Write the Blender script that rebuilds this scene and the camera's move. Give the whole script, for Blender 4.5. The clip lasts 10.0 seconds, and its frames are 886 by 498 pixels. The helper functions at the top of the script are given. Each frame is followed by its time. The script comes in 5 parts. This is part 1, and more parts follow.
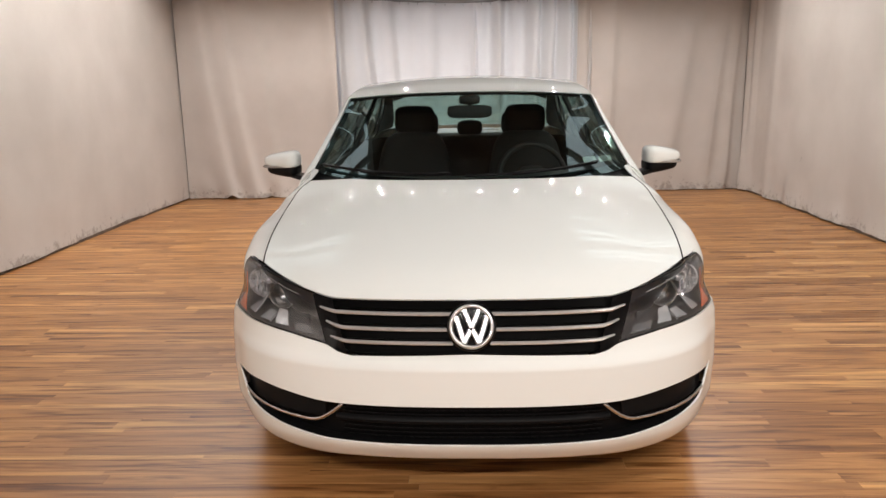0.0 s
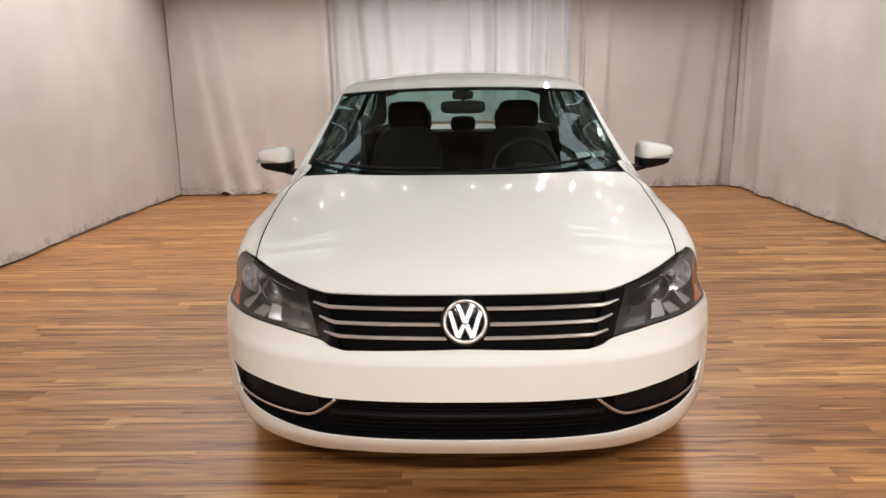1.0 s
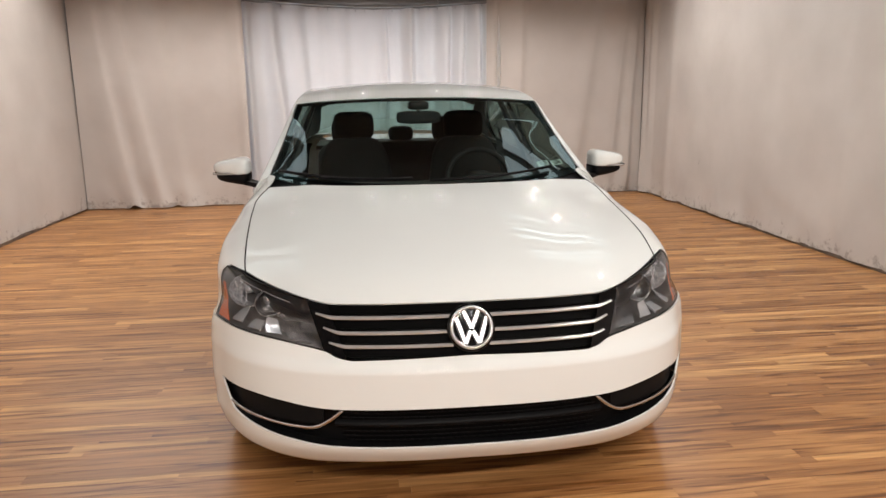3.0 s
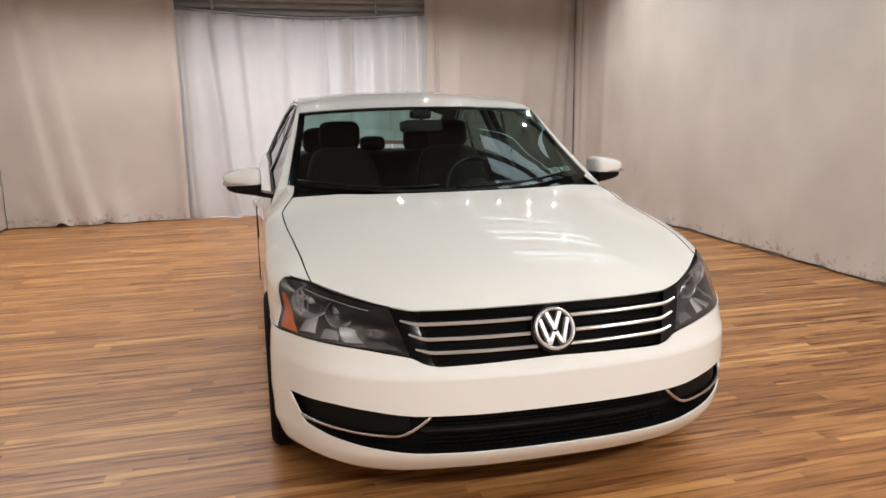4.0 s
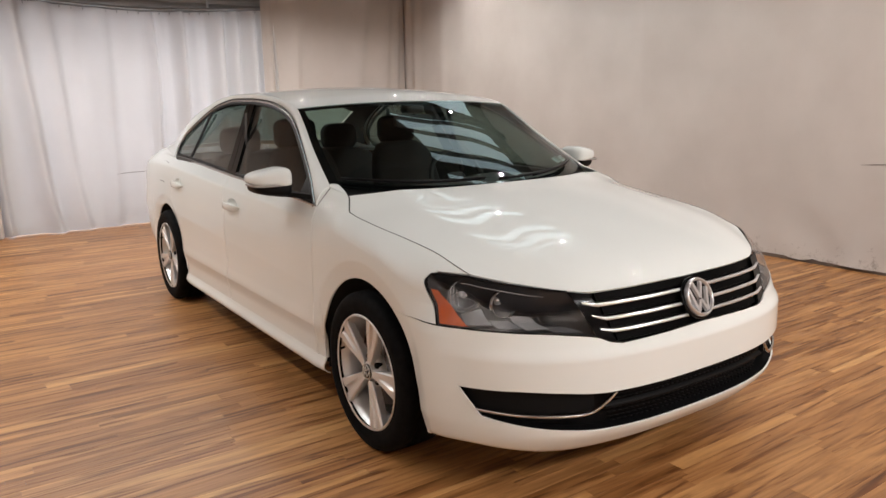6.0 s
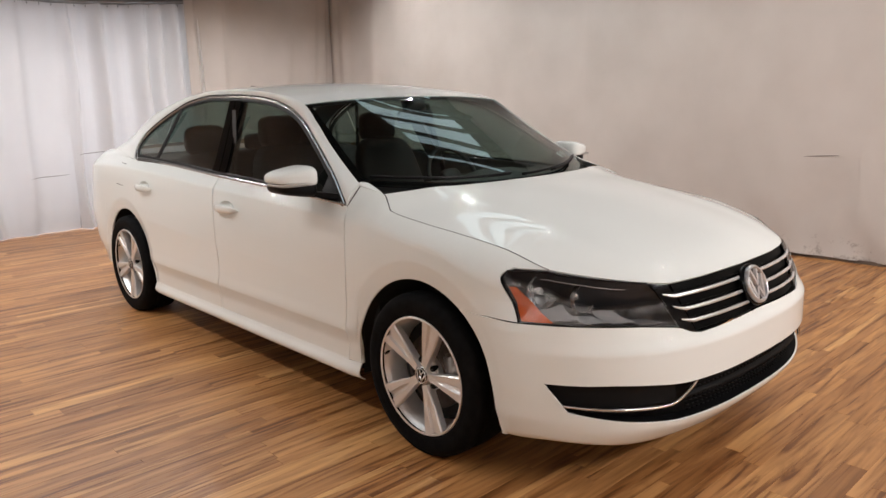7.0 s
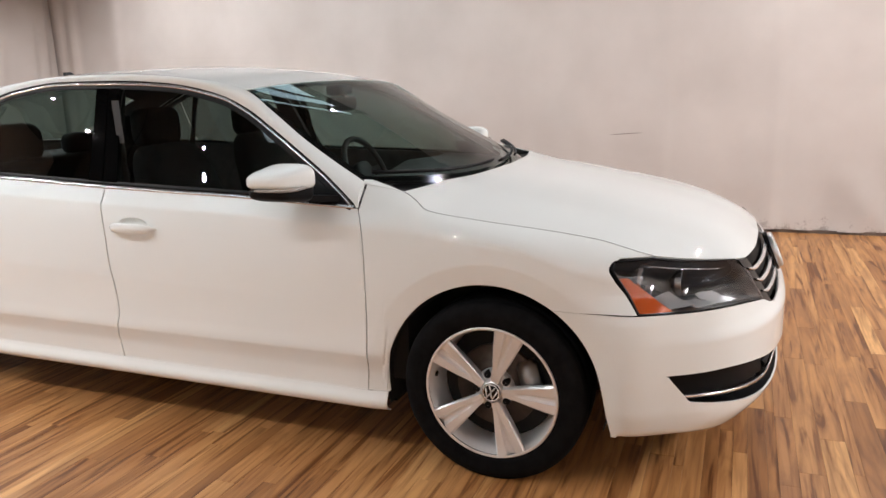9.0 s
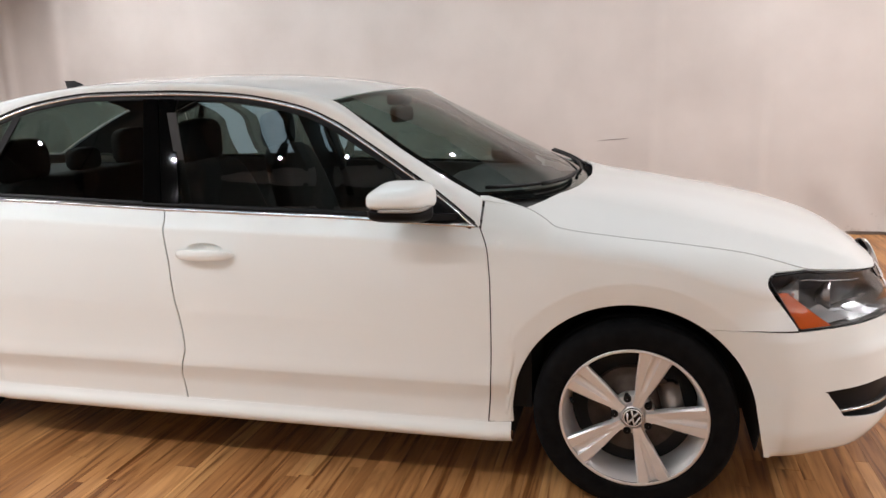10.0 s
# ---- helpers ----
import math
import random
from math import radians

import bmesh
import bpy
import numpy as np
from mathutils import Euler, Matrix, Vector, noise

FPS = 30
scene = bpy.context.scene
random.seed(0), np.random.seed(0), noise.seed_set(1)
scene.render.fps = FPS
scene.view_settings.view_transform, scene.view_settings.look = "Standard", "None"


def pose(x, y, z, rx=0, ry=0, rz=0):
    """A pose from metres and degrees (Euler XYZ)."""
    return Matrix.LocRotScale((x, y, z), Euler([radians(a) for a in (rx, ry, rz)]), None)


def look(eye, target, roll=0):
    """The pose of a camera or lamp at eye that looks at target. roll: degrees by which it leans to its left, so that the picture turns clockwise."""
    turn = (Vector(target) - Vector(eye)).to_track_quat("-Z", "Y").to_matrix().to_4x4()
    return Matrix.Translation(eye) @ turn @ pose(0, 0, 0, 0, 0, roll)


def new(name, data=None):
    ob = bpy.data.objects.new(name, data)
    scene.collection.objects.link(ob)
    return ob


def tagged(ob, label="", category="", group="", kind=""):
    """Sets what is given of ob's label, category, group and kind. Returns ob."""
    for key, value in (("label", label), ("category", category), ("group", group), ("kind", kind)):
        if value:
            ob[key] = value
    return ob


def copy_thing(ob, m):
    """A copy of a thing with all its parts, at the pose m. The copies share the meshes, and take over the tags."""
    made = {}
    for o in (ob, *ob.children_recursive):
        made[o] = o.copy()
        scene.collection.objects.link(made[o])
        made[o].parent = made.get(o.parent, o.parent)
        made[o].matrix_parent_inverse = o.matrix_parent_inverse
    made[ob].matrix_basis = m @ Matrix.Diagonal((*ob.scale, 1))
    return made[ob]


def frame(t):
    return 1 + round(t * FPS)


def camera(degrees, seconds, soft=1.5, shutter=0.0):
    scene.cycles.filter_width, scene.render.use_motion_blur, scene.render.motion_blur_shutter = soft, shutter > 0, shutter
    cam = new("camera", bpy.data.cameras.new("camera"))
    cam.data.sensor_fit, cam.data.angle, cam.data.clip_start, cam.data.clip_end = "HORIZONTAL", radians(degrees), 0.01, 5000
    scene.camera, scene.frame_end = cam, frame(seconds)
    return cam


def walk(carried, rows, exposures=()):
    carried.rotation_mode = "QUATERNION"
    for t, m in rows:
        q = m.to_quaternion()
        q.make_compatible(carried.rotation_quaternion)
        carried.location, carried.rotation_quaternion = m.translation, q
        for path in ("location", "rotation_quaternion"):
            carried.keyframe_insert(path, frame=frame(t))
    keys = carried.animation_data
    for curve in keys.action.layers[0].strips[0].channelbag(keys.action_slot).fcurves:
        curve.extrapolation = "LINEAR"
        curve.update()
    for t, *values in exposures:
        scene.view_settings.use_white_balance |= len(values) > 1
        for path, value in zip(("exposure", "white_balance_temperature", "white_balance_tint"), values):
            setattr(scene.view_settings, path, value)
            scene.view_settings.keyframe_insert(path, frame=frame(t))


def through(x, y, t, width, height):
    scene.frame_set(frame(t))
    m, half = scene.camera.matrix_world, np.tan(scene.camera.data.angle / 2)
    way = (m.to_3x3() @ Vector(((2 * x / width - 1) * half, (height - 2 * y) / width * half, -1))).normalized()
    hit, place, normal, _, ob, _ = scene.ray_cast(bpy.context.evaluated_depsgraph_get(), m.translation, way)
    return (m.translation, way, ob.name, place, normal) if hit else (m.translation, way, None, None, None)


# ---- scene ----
cam = camera(61.88, 10.0)
METRES, EYE, TILT, LEAN, TURN = 1.0, 1.433, 0.0, 0.0, 1.4
ROWS = [
    (0.0, 0.0138, -0.0066, -0.0047, 0.05, -12.25, 0.99),
    (0.5, 0.0116, -0.0056, -0.0116, -0.25, -12.35, 0.89),
    (1.0, 0.0117, -0.0037, -0.0120, -0.48, -12.50, 0.88),
    (1.5, 0.0201, 0.0027, -0.0106, -0.52, -12.49, 0.84),
    (2.0, 0.0399, 0.0254, -0.0119, -0.42, -12.68, 0.86),
    (2.5, -0.0627, -0.0029, -0.0030, -1.51, -12.54, 0.80),
    (2.7, -0.1665, -0.0325, -0.0015, -4.22, -12.29, 0.75),
    (3.8, -0.8150, 0.0650, -0.0080, -15.54, -11.17, 0.65),
    (4.0, -0.9351, 0.0847, -0.0139, -16.52, -11.06, 0.71),
    (4.5, -1.2958, 0.1300, -0.0022, -20.10, -11.01, 0.78),
    (5.0, -1.6166, 0.2892, -0.0071, -25.57, -11.05, 0.97),
    (5.5, -1.9434, 0.4784, -0.0168, -31.00, -11.19, 1.07),
    (7.0, -2.6672, 1.1630, -0.0338, -44.97, -11.56, 1.35),
    (7.5, -2.8342, 1.4400, -0.0249, -48.50, -11.72, 1.43),
    (8.0, -2.8952, 1.7673, -0.0272, -55.73, -12.19, 1.70),
    (8.5, -3.0143, 2.1211, -0.0425, -62.73, -12.84, 1.88),
    (9.0, -3.0912, 2.4853, -0.0396, -69.71, -12.87, 2.13),
    (9.5, -3.0937, 2.8742, -0.0039, -74.96, -12.81, 2.33),
    (10.0, -3.1280, 3.2593, -0.0004, -77.02, -12.73, 2.34),
]
walk(cam, [(t, pose(0, 0, EYE, TILT, LEAN, TURN) @ pose(METRES * x, METRES * y, METRES * z, 90 + pitch, roll, yaw)) for t, x, y, z, yaw, pitch, roll in ROWS],
     exposures=[(0.0, -0.73, 6650, 10), (4.0, -0.75, 6650, 10), (5.5, -0.79, 6600, 10), (7.0, -0.75, 6450, 10), (8.0, -0.62, 6300, 10), (9.0, -0.46, 6180, 10), (10.0, -0.43, 6130, 10)])

# ---- world and lights ----
world = bpy.data.worlds.new("world")
scene.world = world
world.use_nodes = True
world.node_tree.nodes["Background"].inputs[0].default_value = (0.8, 0.85, 1.0, 1)
world.node_tree.nodes["Background"].inputs[1].default_value = 0.02

XL, XR, YB, YF, ZC = -3.77, 3.80, 10.02, -3.2, 3.95   # room: curtain planes, back, front, ceiling


def lamp(name, kind, m, power, color=(1, 0.85, 0.7), **kw):
    d = bpy.data.lights.new(name, kind)
    d.energy, d.color = power, color
    if kind == "AREA":
        d.shape, d.size, d.size_y = "RECTANGLE", kw.get("w", 1), kw.get("h", 1)
    else:
        d.shadow_soft_size = kw.get("r", 0.05)
    ob = new(name, d)
    ob.matrix_world = m
    return ob


ZL = 3.45      # lamp height
LAMPS = [(-3.2 + 0.49 * i, 8.35, 0, -0.4, 60 - 0.5 * i) for i in range(14)]
# first four west lamps: unseen, added to bounce light off the curtain onto the car
WEST, EAST = (320, 360, 370, 320, 88, 110, 110, 136), (60, 80, 116, 112, 80, 66, 62, 62)
LAMPS += [(-2.95 if i > 3 else -3.05, (-1.4, -0.2, 1.0, 2.2, 4.3, 5.5, 6.1, 7.1)[i], -1.48 if i < 4 else 0.05, 0, w) for i, w in enumerate(WEST)] + [(2.15, -1.4 + 1.2 * i, 0.0, 0, w) for i, w in enumerate(EAST)]
LAMPS += [(-1.5 + 0.6 * i, -1.9, 0, 0.6, 178) for i in range(6)]
LAMP_COLOR = (1.0, 0.942, 0.905)
for lx, ly, ax, ay, watts in LAMPS:
    d = lamp("track_spot", "SPOT", look((lx, ly, ZL - 0.15), (lx + ax, ly + ay, 0)), watts, LAMP_COLOR, r=0.011).data
    d.spot_size, d.spot_blend = (radians(75), 0.8) if ax < -1 else (radians(140), 0.9) if lx < -2.9 and ay == 0 else (radians(155), 0.5)      # those along the west wall are narrower, some aimed at the curtain
lamp("window_daylight", "AREA", pose(0.07, YB + 0.85, 1.35, 90, 0, 180), 122, (0.84, 0.89, 1.0), w=3.2, h=2.4)


# ---- materials ----
def mat(name, color, rough=0.5, metal=0.0, **kw):
    m = bpy.data.materials.new(name)
    m.use_nodes = True
    b = m.node_tree.nodes["Principled BSDF"]
    b.inputs["Base Color"].default_value = (*color, 1)
    b.inputs["Roughness"].default_value = rough
    b.inputs["Metallic"].default_value = metal
    for k, v in kw.items():
        b.inputs[k.replace("_", " ")].default_value = v
    return m


def nodes_of(m):
    return m.node_tree.nodes, m.node_tree.links, m.node_tree.nodes["Principled BSDF"]


def mottled(m, scale, lo, hi, bump=0.0, bump_scale=200, detail=6, stretch=(1, 1, 1)):
    """Two scales of colour change and a fine relief."""
    n, l, b = nodes_of(m)
    co = n.new("ShaderNodeTexCoord")
    mp = n.new("ShaderNodeMapping")
    mp.inputs["Scale"].default_value = stretch
    l.new(co.outputs["Object"], mp.inputs[0])
    t = n.new("ShaderNodeTexNoise")
    t.inputs["Scale"].default_value, t.inputs["Detail"].default_value = scale, detail
    l.new(mp.outputs[0], t.inputs["Vector"])
    r = n.new("ShaderNodeValToRGB")
    r.color_ramp.elements[0].position, r.color_ramp.elements[1].position = 0.3, 0.7
    r.color_ramp.elements[0].color, r.color_ramp.elements[1].color = (*lo, 1), (*hi, 1)
    l.new(t.outputs[0], r.inputs[0])
    l.new(r.outputs[0], b.inputs["Base Color"])
    if bump:
        t2 = n.new("ShaderNodeTexNoise")
        t2.inputs["Scale"].default_value, t2.inputs["Detail"].default_value = bump_scale, 3
        l.new(mp.outputs[0], t2.inputs["Vector"])
        bp = n.new("ShaderNodeBump")
        bp.inputs["Strength"].default_value, bp.inputs["Distance"].default_value = bump, 0.002
        l.new(t2.outputs[0], bp.inputs["Height"])
        l.new(bp.outputs[0], b.inputs["Normal"])
    return m


M_PAINT = mat("white_paint", (0.79, 0.825, 0.812), 0.55, Specular_IOR_Level=0.15, Coat_Weight=1.0, Coat_Roughness=0.018)
M_BLACK = mat("black_plastic", (0.005, 0.005, 0.0055), 0.5, Specular_IOR_Level=0.12)
M_GLOSSBLACK = mat("gloss_black", (0.005, 0.005, 0.0055), 0.08, Specular_IOR_Level=0.22)
M_GRILLE = mat("grille_black", (0.003, 0.003, 0.003), 0.35, Specular_IOR_Level=0.02)
M_BAR = mat("bar_chrome", (0.80, 0.80, 0.81), 0.24, 0.7)
M_PILLAR = mat("pillar_black", (0.002, 0.002, 0.002), 0.03, Specular_IOR_Level=0.08)
M_DARK = mat("dark_liner", (0.01, 0.01, 0.01), 0.9)
M_CHROME = mat("chrome", (0.55, 0.55, 0.56), 0.18, 1.0)
M_ALLOY = mottled(mat("alloy", (0.8, 0.8, 0.8), 0.36, 0.55), 6, (0.70, 0.70, 0.70), (0.80, 0.80, 0.80), 0.05, 900)
M_RUBBER = mottled(mat("tyre_rubber", (0.008, 0.008, 0.008), 0.7), 30, (0.004, 0.004, 0.0045), (0.008, 0.008, 0.0085), 0.3, 300)
M_RUBBER.node_tree.nodes["Principled BSDF"].inputs["Specular IOR Level"].default_value = 0.05
M_AMBER = mat("amber_lens", (0.52, 0.088, 0.010), 0.15)
M_SEAT = mottled(mat("seat_cloth", (0.02, 0.018, 0.017), 0.85), 60, (0.006, 0.0055, 0.005), (0.011, 0.010, 0.0095), 0.4, 400)
M_STEEL = mat("grey_steel", (0.30, 0.29, 0.28), 0.4, 1.0)
M_LINER = mottled(mat("headliner", (0.22, 0.21, 0.20), 0.95), 8, (0.05, 0.049, 0.047), (0.07, 0.068, 0.066), 0.2, 300)
M_DISC = mottled(mat("brake_iron", (0.10, 0.075, 0.06), 0.55, 0.7), 14, (0.05, 0.035, 0.028), (0.14, 0.11, 0.09), 0.3, 200)
M_SATIN = mat("satin_chrome", (0.60, 0.60, 0.61), 0.28, 0.85)


def glass(name, tint, rough=0.0):
    m = bpy.data.materials.new(name)
    m.use_nodes = True
    n, l = m.node_tree.nodes, m.node_tree.links
    n.clear()
    o = n.new("ShaderNodeOutputMaterial")
    mix = n.new("ShaderNodeMixShader")
    face = n.new("ShaderNodeLayerWeight")
    face.inputs["Blend"].default_value = 0.5
    power = n.new("ShaderNodeMath")
    power.operation = "POWER"
    power.inputs[1].default_value = 5.0
    l.new(face.outputs["Facing"], power.inputs[0])
    f = n.new("ShaderNodeMath")
    f.operation = "MULTIPLY_ADD"
    f.inputs[1].default_value, f.inputs[2].default_value = 0.91, 0.09
    l.new(power.outputs[0], f.inputs[0])
    t = n.new("ShaderNodeBsdfTransparent")
    t.inputs[0].default_value = (*tint, 1)
    g = n.new("ShaderNodeBsdfGlossy")
    g.inputs["Roughness"].default_value = rough
    l.new(f.outputs[0], mix.inputs[0])
    l.new(t.outputs[0], mix.inputs[1])
    l.new(g.outputs[0], mix.inputs[2])
    l.new(mix.outputs[0], o.inputs[0])
    return m


M_GLASS = glass("window_glass", (0.53, 0.67, 0.635))
M_SIDEGLASS = glass("side_glass", (0.27, 0.325, 0.31))
M_LENS = glass("lamp_lens", (0.95, 0.96, 0.97))


def cloth(name, lo, hi, through=0.0):
    m = mottled(mat(name, hi, 0.95), 1.3, lo, hi, 0.25, 700, 5)
    n, l, b = nodes_of(m)
    if through:
        tr = n.new("ShaderNodeBsdfTranslucent")
        tr.inputs[0].default_value = (*hi, 1)
        mix = n.new("ShaderNodeMixShader")
        mix.inputs[0].default_value = through
        l.new(b.outputs[0], mix.inputs[1])
        l.new(tr.outputs[0], mix.inputs[2])
        l.new(mix.outputs[0], n["Material Output"].inputs[0])
    return m


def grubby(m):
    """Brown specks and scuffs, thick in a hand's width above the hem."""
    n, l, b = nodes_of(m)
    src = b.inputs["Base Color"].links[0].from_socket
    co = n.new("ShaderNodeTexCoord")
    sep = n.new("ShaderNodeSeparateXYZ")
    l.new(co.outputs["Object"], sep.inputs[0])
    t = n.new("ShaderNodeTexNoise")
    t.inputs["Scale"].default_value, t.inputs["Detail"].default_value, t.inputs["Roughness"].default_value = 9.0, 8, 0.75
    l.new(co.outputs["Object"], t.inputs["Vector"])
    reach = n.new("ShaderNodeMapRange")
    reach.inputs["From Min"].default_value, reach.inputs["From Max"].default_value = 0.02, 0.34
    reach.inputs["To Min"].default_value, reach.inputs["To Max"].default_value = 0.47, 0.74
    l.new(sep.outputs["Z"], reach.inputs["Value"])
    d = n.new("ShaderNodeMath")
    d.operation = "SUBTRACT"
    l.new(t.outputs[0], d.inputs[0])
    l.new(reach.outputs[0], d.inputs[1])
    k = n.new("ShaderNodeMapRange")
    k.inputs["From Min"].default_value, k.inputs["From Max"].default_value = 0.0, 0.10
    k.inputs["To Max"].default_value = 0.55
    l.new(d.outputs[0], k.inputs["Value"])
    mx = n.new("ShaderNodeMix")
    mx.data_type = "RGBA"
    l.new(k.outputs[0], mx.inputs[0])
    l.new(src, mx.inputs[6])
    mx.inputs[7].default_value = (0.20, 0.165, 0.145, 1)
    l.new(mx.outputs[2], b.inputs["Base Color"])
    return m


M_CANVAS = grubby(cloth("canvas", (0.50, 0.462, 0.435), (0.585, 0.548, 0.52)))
M_SEAM = mat("seam_cloth", (0.22, 0.20, 0.185), 0.95)
M_SHEER = cloth("sheer_cloth", (0.68, 0.67, 0.66), (0.76, 0.75, 0.75), 0.45)
M_CEIL = mottled(mat("ceiling_boards", (0.05, 0.045, 0.04), 0.8), 3, (0.07, 0.062, 0.055), (0.11, 0.10, 0.09), 0.2, 60)
M_SHUTTER = mottled(mat("shutter_paint", (0.3, 0.28, 0.27), 0.6), 4, (0.22, 0.21, 0.20), (0.32, 0.30, 0.28), 0.2, 100, stretch=(1, 1, 8))


def wood():
    m = mat("strip_wood", (0.4, 0.2, 0.08), 0.38, Specular_IOR_Level=0.5)
    n, l, b = nodes_of(m)
    co = n.new("ShaderNodeTexCoord")
    info = n.new("ShaderNodeObjectInfo")
    isl = n.new("ShaderNodeNewGeometry")
    add = n.new("ShaderNodeMath")
    add.operation = "ADD"
    l.new(info.outputs["Random"], add.inputs[0])
    l.new(isl.outputs["Random Per Island"], add.inputs[1])
    fr = n.new("ShaderNodeMath")
    fr.operation = "FRACT"
    l.new(add.outputs[0], fr.inputs[0])
    ramp = n.new("ShaderNodeValToRGB")
    e = ramp.color_ramp.elements
    e[0].color, e[1].color = (0.280, 0.127, 0.043, 1), (0.60, 0.344, 0.140, 1)
    for p, c in ((0.15, (0.355, 0.168, 0.060, 1)), (0.50, (0.420, 0.209, 0.077, 1)), (0.86, (0.478, 0.247, 0.094, 1))):
        x = e.new(p)
        x.color = c
    l.new(fr.outputs[0], ramp.inputs[0])
    off = n.new("ShaderNodeVectorMath")
    off.operation = "ADD"
    mul = n.new("ShaderNodeVectorMath")
    mul.operation = "SCALE"
    mul.inputs[0].default_value = (37.0, 11.0, 5.0)
    l.new(fr.outputs[0], mul.inputs["Scale"])
    l.new(co.outputs["Object"], off.inputs[0])
    l.new(mul.outputs[0], off.inputs[1])
    mp = n.new("ShaderNodeMapping")
    mp.inputs["Scale"].default_value = (0.85, 15, 15)
    l.new(off.outputs[0], mp.inputs[0])
    t = n.new("ShaderNodeTexNoise")
    t.inputs["Scale"].default_value, t.inputs["Detail"].default_value, t.inputs["Distortion"].default_value = 1.3, 6, 1.3
    l.new(mp.outputs[0], t.inputs["Vector"])
    r2 = n.new("ShaderNodeValToRGB")
    q = r2.color_ramp.elements
    q[0].position, q[1].position = 0.36, 0.62
    q[0].color, q[1].color = (0.40, 0.29, 0.20, 1), (1.12, 1.12, 1.12, 1)
    for p, c in ((0.41, (0.72, 0.64, 0.56, 1)), (0.48, (0.93, 0.90, 0.87, 1))):
        x = q.new(p)
        x.color = c
    l.new(t.outputs[0], r2.inputs[0])
    mp3 = n.new("ShaderNodeMapping")
    mp3.inputs["Scale"].default_value = (1.1, 9, 9)
    l.new(off.outputs[0], mp3.inputs[0])
    t3 = n.new("ShaderNodeTexNoise")
    t3.inputs["Scale"].default_value, t3.inputs["Detail"].default_value, t3.inputs["Distortion"].default_value = 1.2, 4, 2.5
    l.new(mp3.outputs[0], t3.inputs["Vector"])
    r3 = n.new("ShaderNodeValToRGB")
    r3.color_ramp.elements[0].position, r3.color_ramp.elements[1].position = 0.30, 0.60
    r3.color_ramp.elements[0].color, r3.color_ramp.elements[1].color = (0.70, 0.63, 0.56, 1), (1.10, 1.09, 1.07, 1)
    l.new(t3.outputs[0], r3.inputs[0])
    mx = n.new("ShaderNodeMix")
    mx.data_type, mx.blend_type = "RGBA", "MULTIPLY"
    mx.inputs[0].default_value = 1.0
    l.new(ramp.outputs[0], mx.inputs[6])
    l.new(r2.outputs[0], mx.inputs[7])
    mx2 = n.new("ShaderNodeMix")
    mx2.data_type, mx2.blend_type = "RGBA", "MULTIPLY"
    mx2.inputs[0].default_value = 1.0
    l.new(mx.outputs[2], mx2.inputs[6])
    l.new(r3.outputs[0], mx2.inputs[7])
    # dark figure lines that run along the strip and curl round knots
    mp4 = n.new("ShaderNodeMapping")
    mp4.inputs["Scale"].default_value = (0.42, 8.0, 8.0)
    l.new(off.outputs[0], mp4.inputs[0])
    t4 = n.new("ShaderNodeTexNoise")
    t4.inputs["Scale"].default_value, t4.inputs["Detail"].default_value, t4.inputs["Distortion"].default_value = 1.1, 2, 0.9
    l.new(mp4.outputs[0], t4.inputs["Vector"])
    many = n.new("ShaderNodeMath")
    many.operation = "MULTIPLY"
    many.inputs[1].default_value = 20.0
    l.new(t4.outputs[0], many.inputs[0])
    wave = n.new("ShaderNodeMath")
    wave.operation = "SINE"
    l.new(many.outputs[0], wave.inputs[0])
    line = n.new("ShaderNodeMapRange")
    line.inputs["From Min"].default_value, line.inputs["From Max"].default_value = 0.80, 1.0
    line.inputs["To Max"].default_value = 0.85
    l.new(wave.outputs[0], line.inputs["Value"])
    here = n.new("ShaderNodeMapRange")
    here.inputs["From Min"].default_value, here.inputs["From Max"].default_value = 0.52, 0.34
    l.new(t3.outputs[0], here.inputs["Value"])
    both_ = n.new("ShaderNodeMath")
    both_.operation = "MULTIPLY"
    l.new(line.outputs[0], both_.inputs[0])
    l.new(here.outputs[0], both_.inputs[1])
    mx3 = n.new("ShaderNodeMix")
    mx3.data_type, mx3.blend_type = "RGBA", "MULTIPLY"
    l.new(both_.outputs[0], mx3.inputs[0])
    l.new(mx2.outputs[2], mx3.inputs[6])
    mx3.inputs[7].default_value = (0.42, 0.30, 0.20, 1)
    l.new(mx3.outputs[2], b.inputs["Base Color"])
    rr = n.new("ShaderNodeMapRange")
    rr.inputs["To Min"].default_value, rr.inputs["To Max"].default_value = 0.32, 0.48
    l.new(t3.outputs[0], rr.inputs["Value"])
    l.new(rr.outputs[0], b.inputs["Roughness"])
    bp = n.new("ShaderNodeBump")
    bp.inputs["Strength"].default_value, bp.inputs["Distance"].default_value = 0.15, 0.001
    l.new(t.outputs[0], bp.inputs["Height"])
    l.new(bp.outputs[0], b.inputs["Normal"])
    return m


M_WOOD = wood()


# ---- mesh helpers ----
def link(name, bm, material, parent=None, label="", smooth=True):
    me = bpy.data.meshes.new(name)
    bmesh.ops.recalc_face_normals(bm, faces=bm.faces)
    bm.normal_update()
    bm.to_mesh(me)
    bm.free()
    for p in me.polygons:
        p.use_smooth = smooth
    me.materials.append(material)
    ob = new(name, me)
    if parent:
        ob.parent = parent
    if label:
        ob["label"] = label
    return ob


def part(name, bm, material, parent, label="", smooth=True):
    return link(name, bm, material, parent, label, smooth)


def thing(name, label, category, m=None, group=""):
    ob = new(name)
    ob.empty_display_size = 0.1
    if m:
        ob.matrix_world = m
    return tagged(ob, label, category, group)


def lerp(a, b, t):
    return a + (b - a) * t


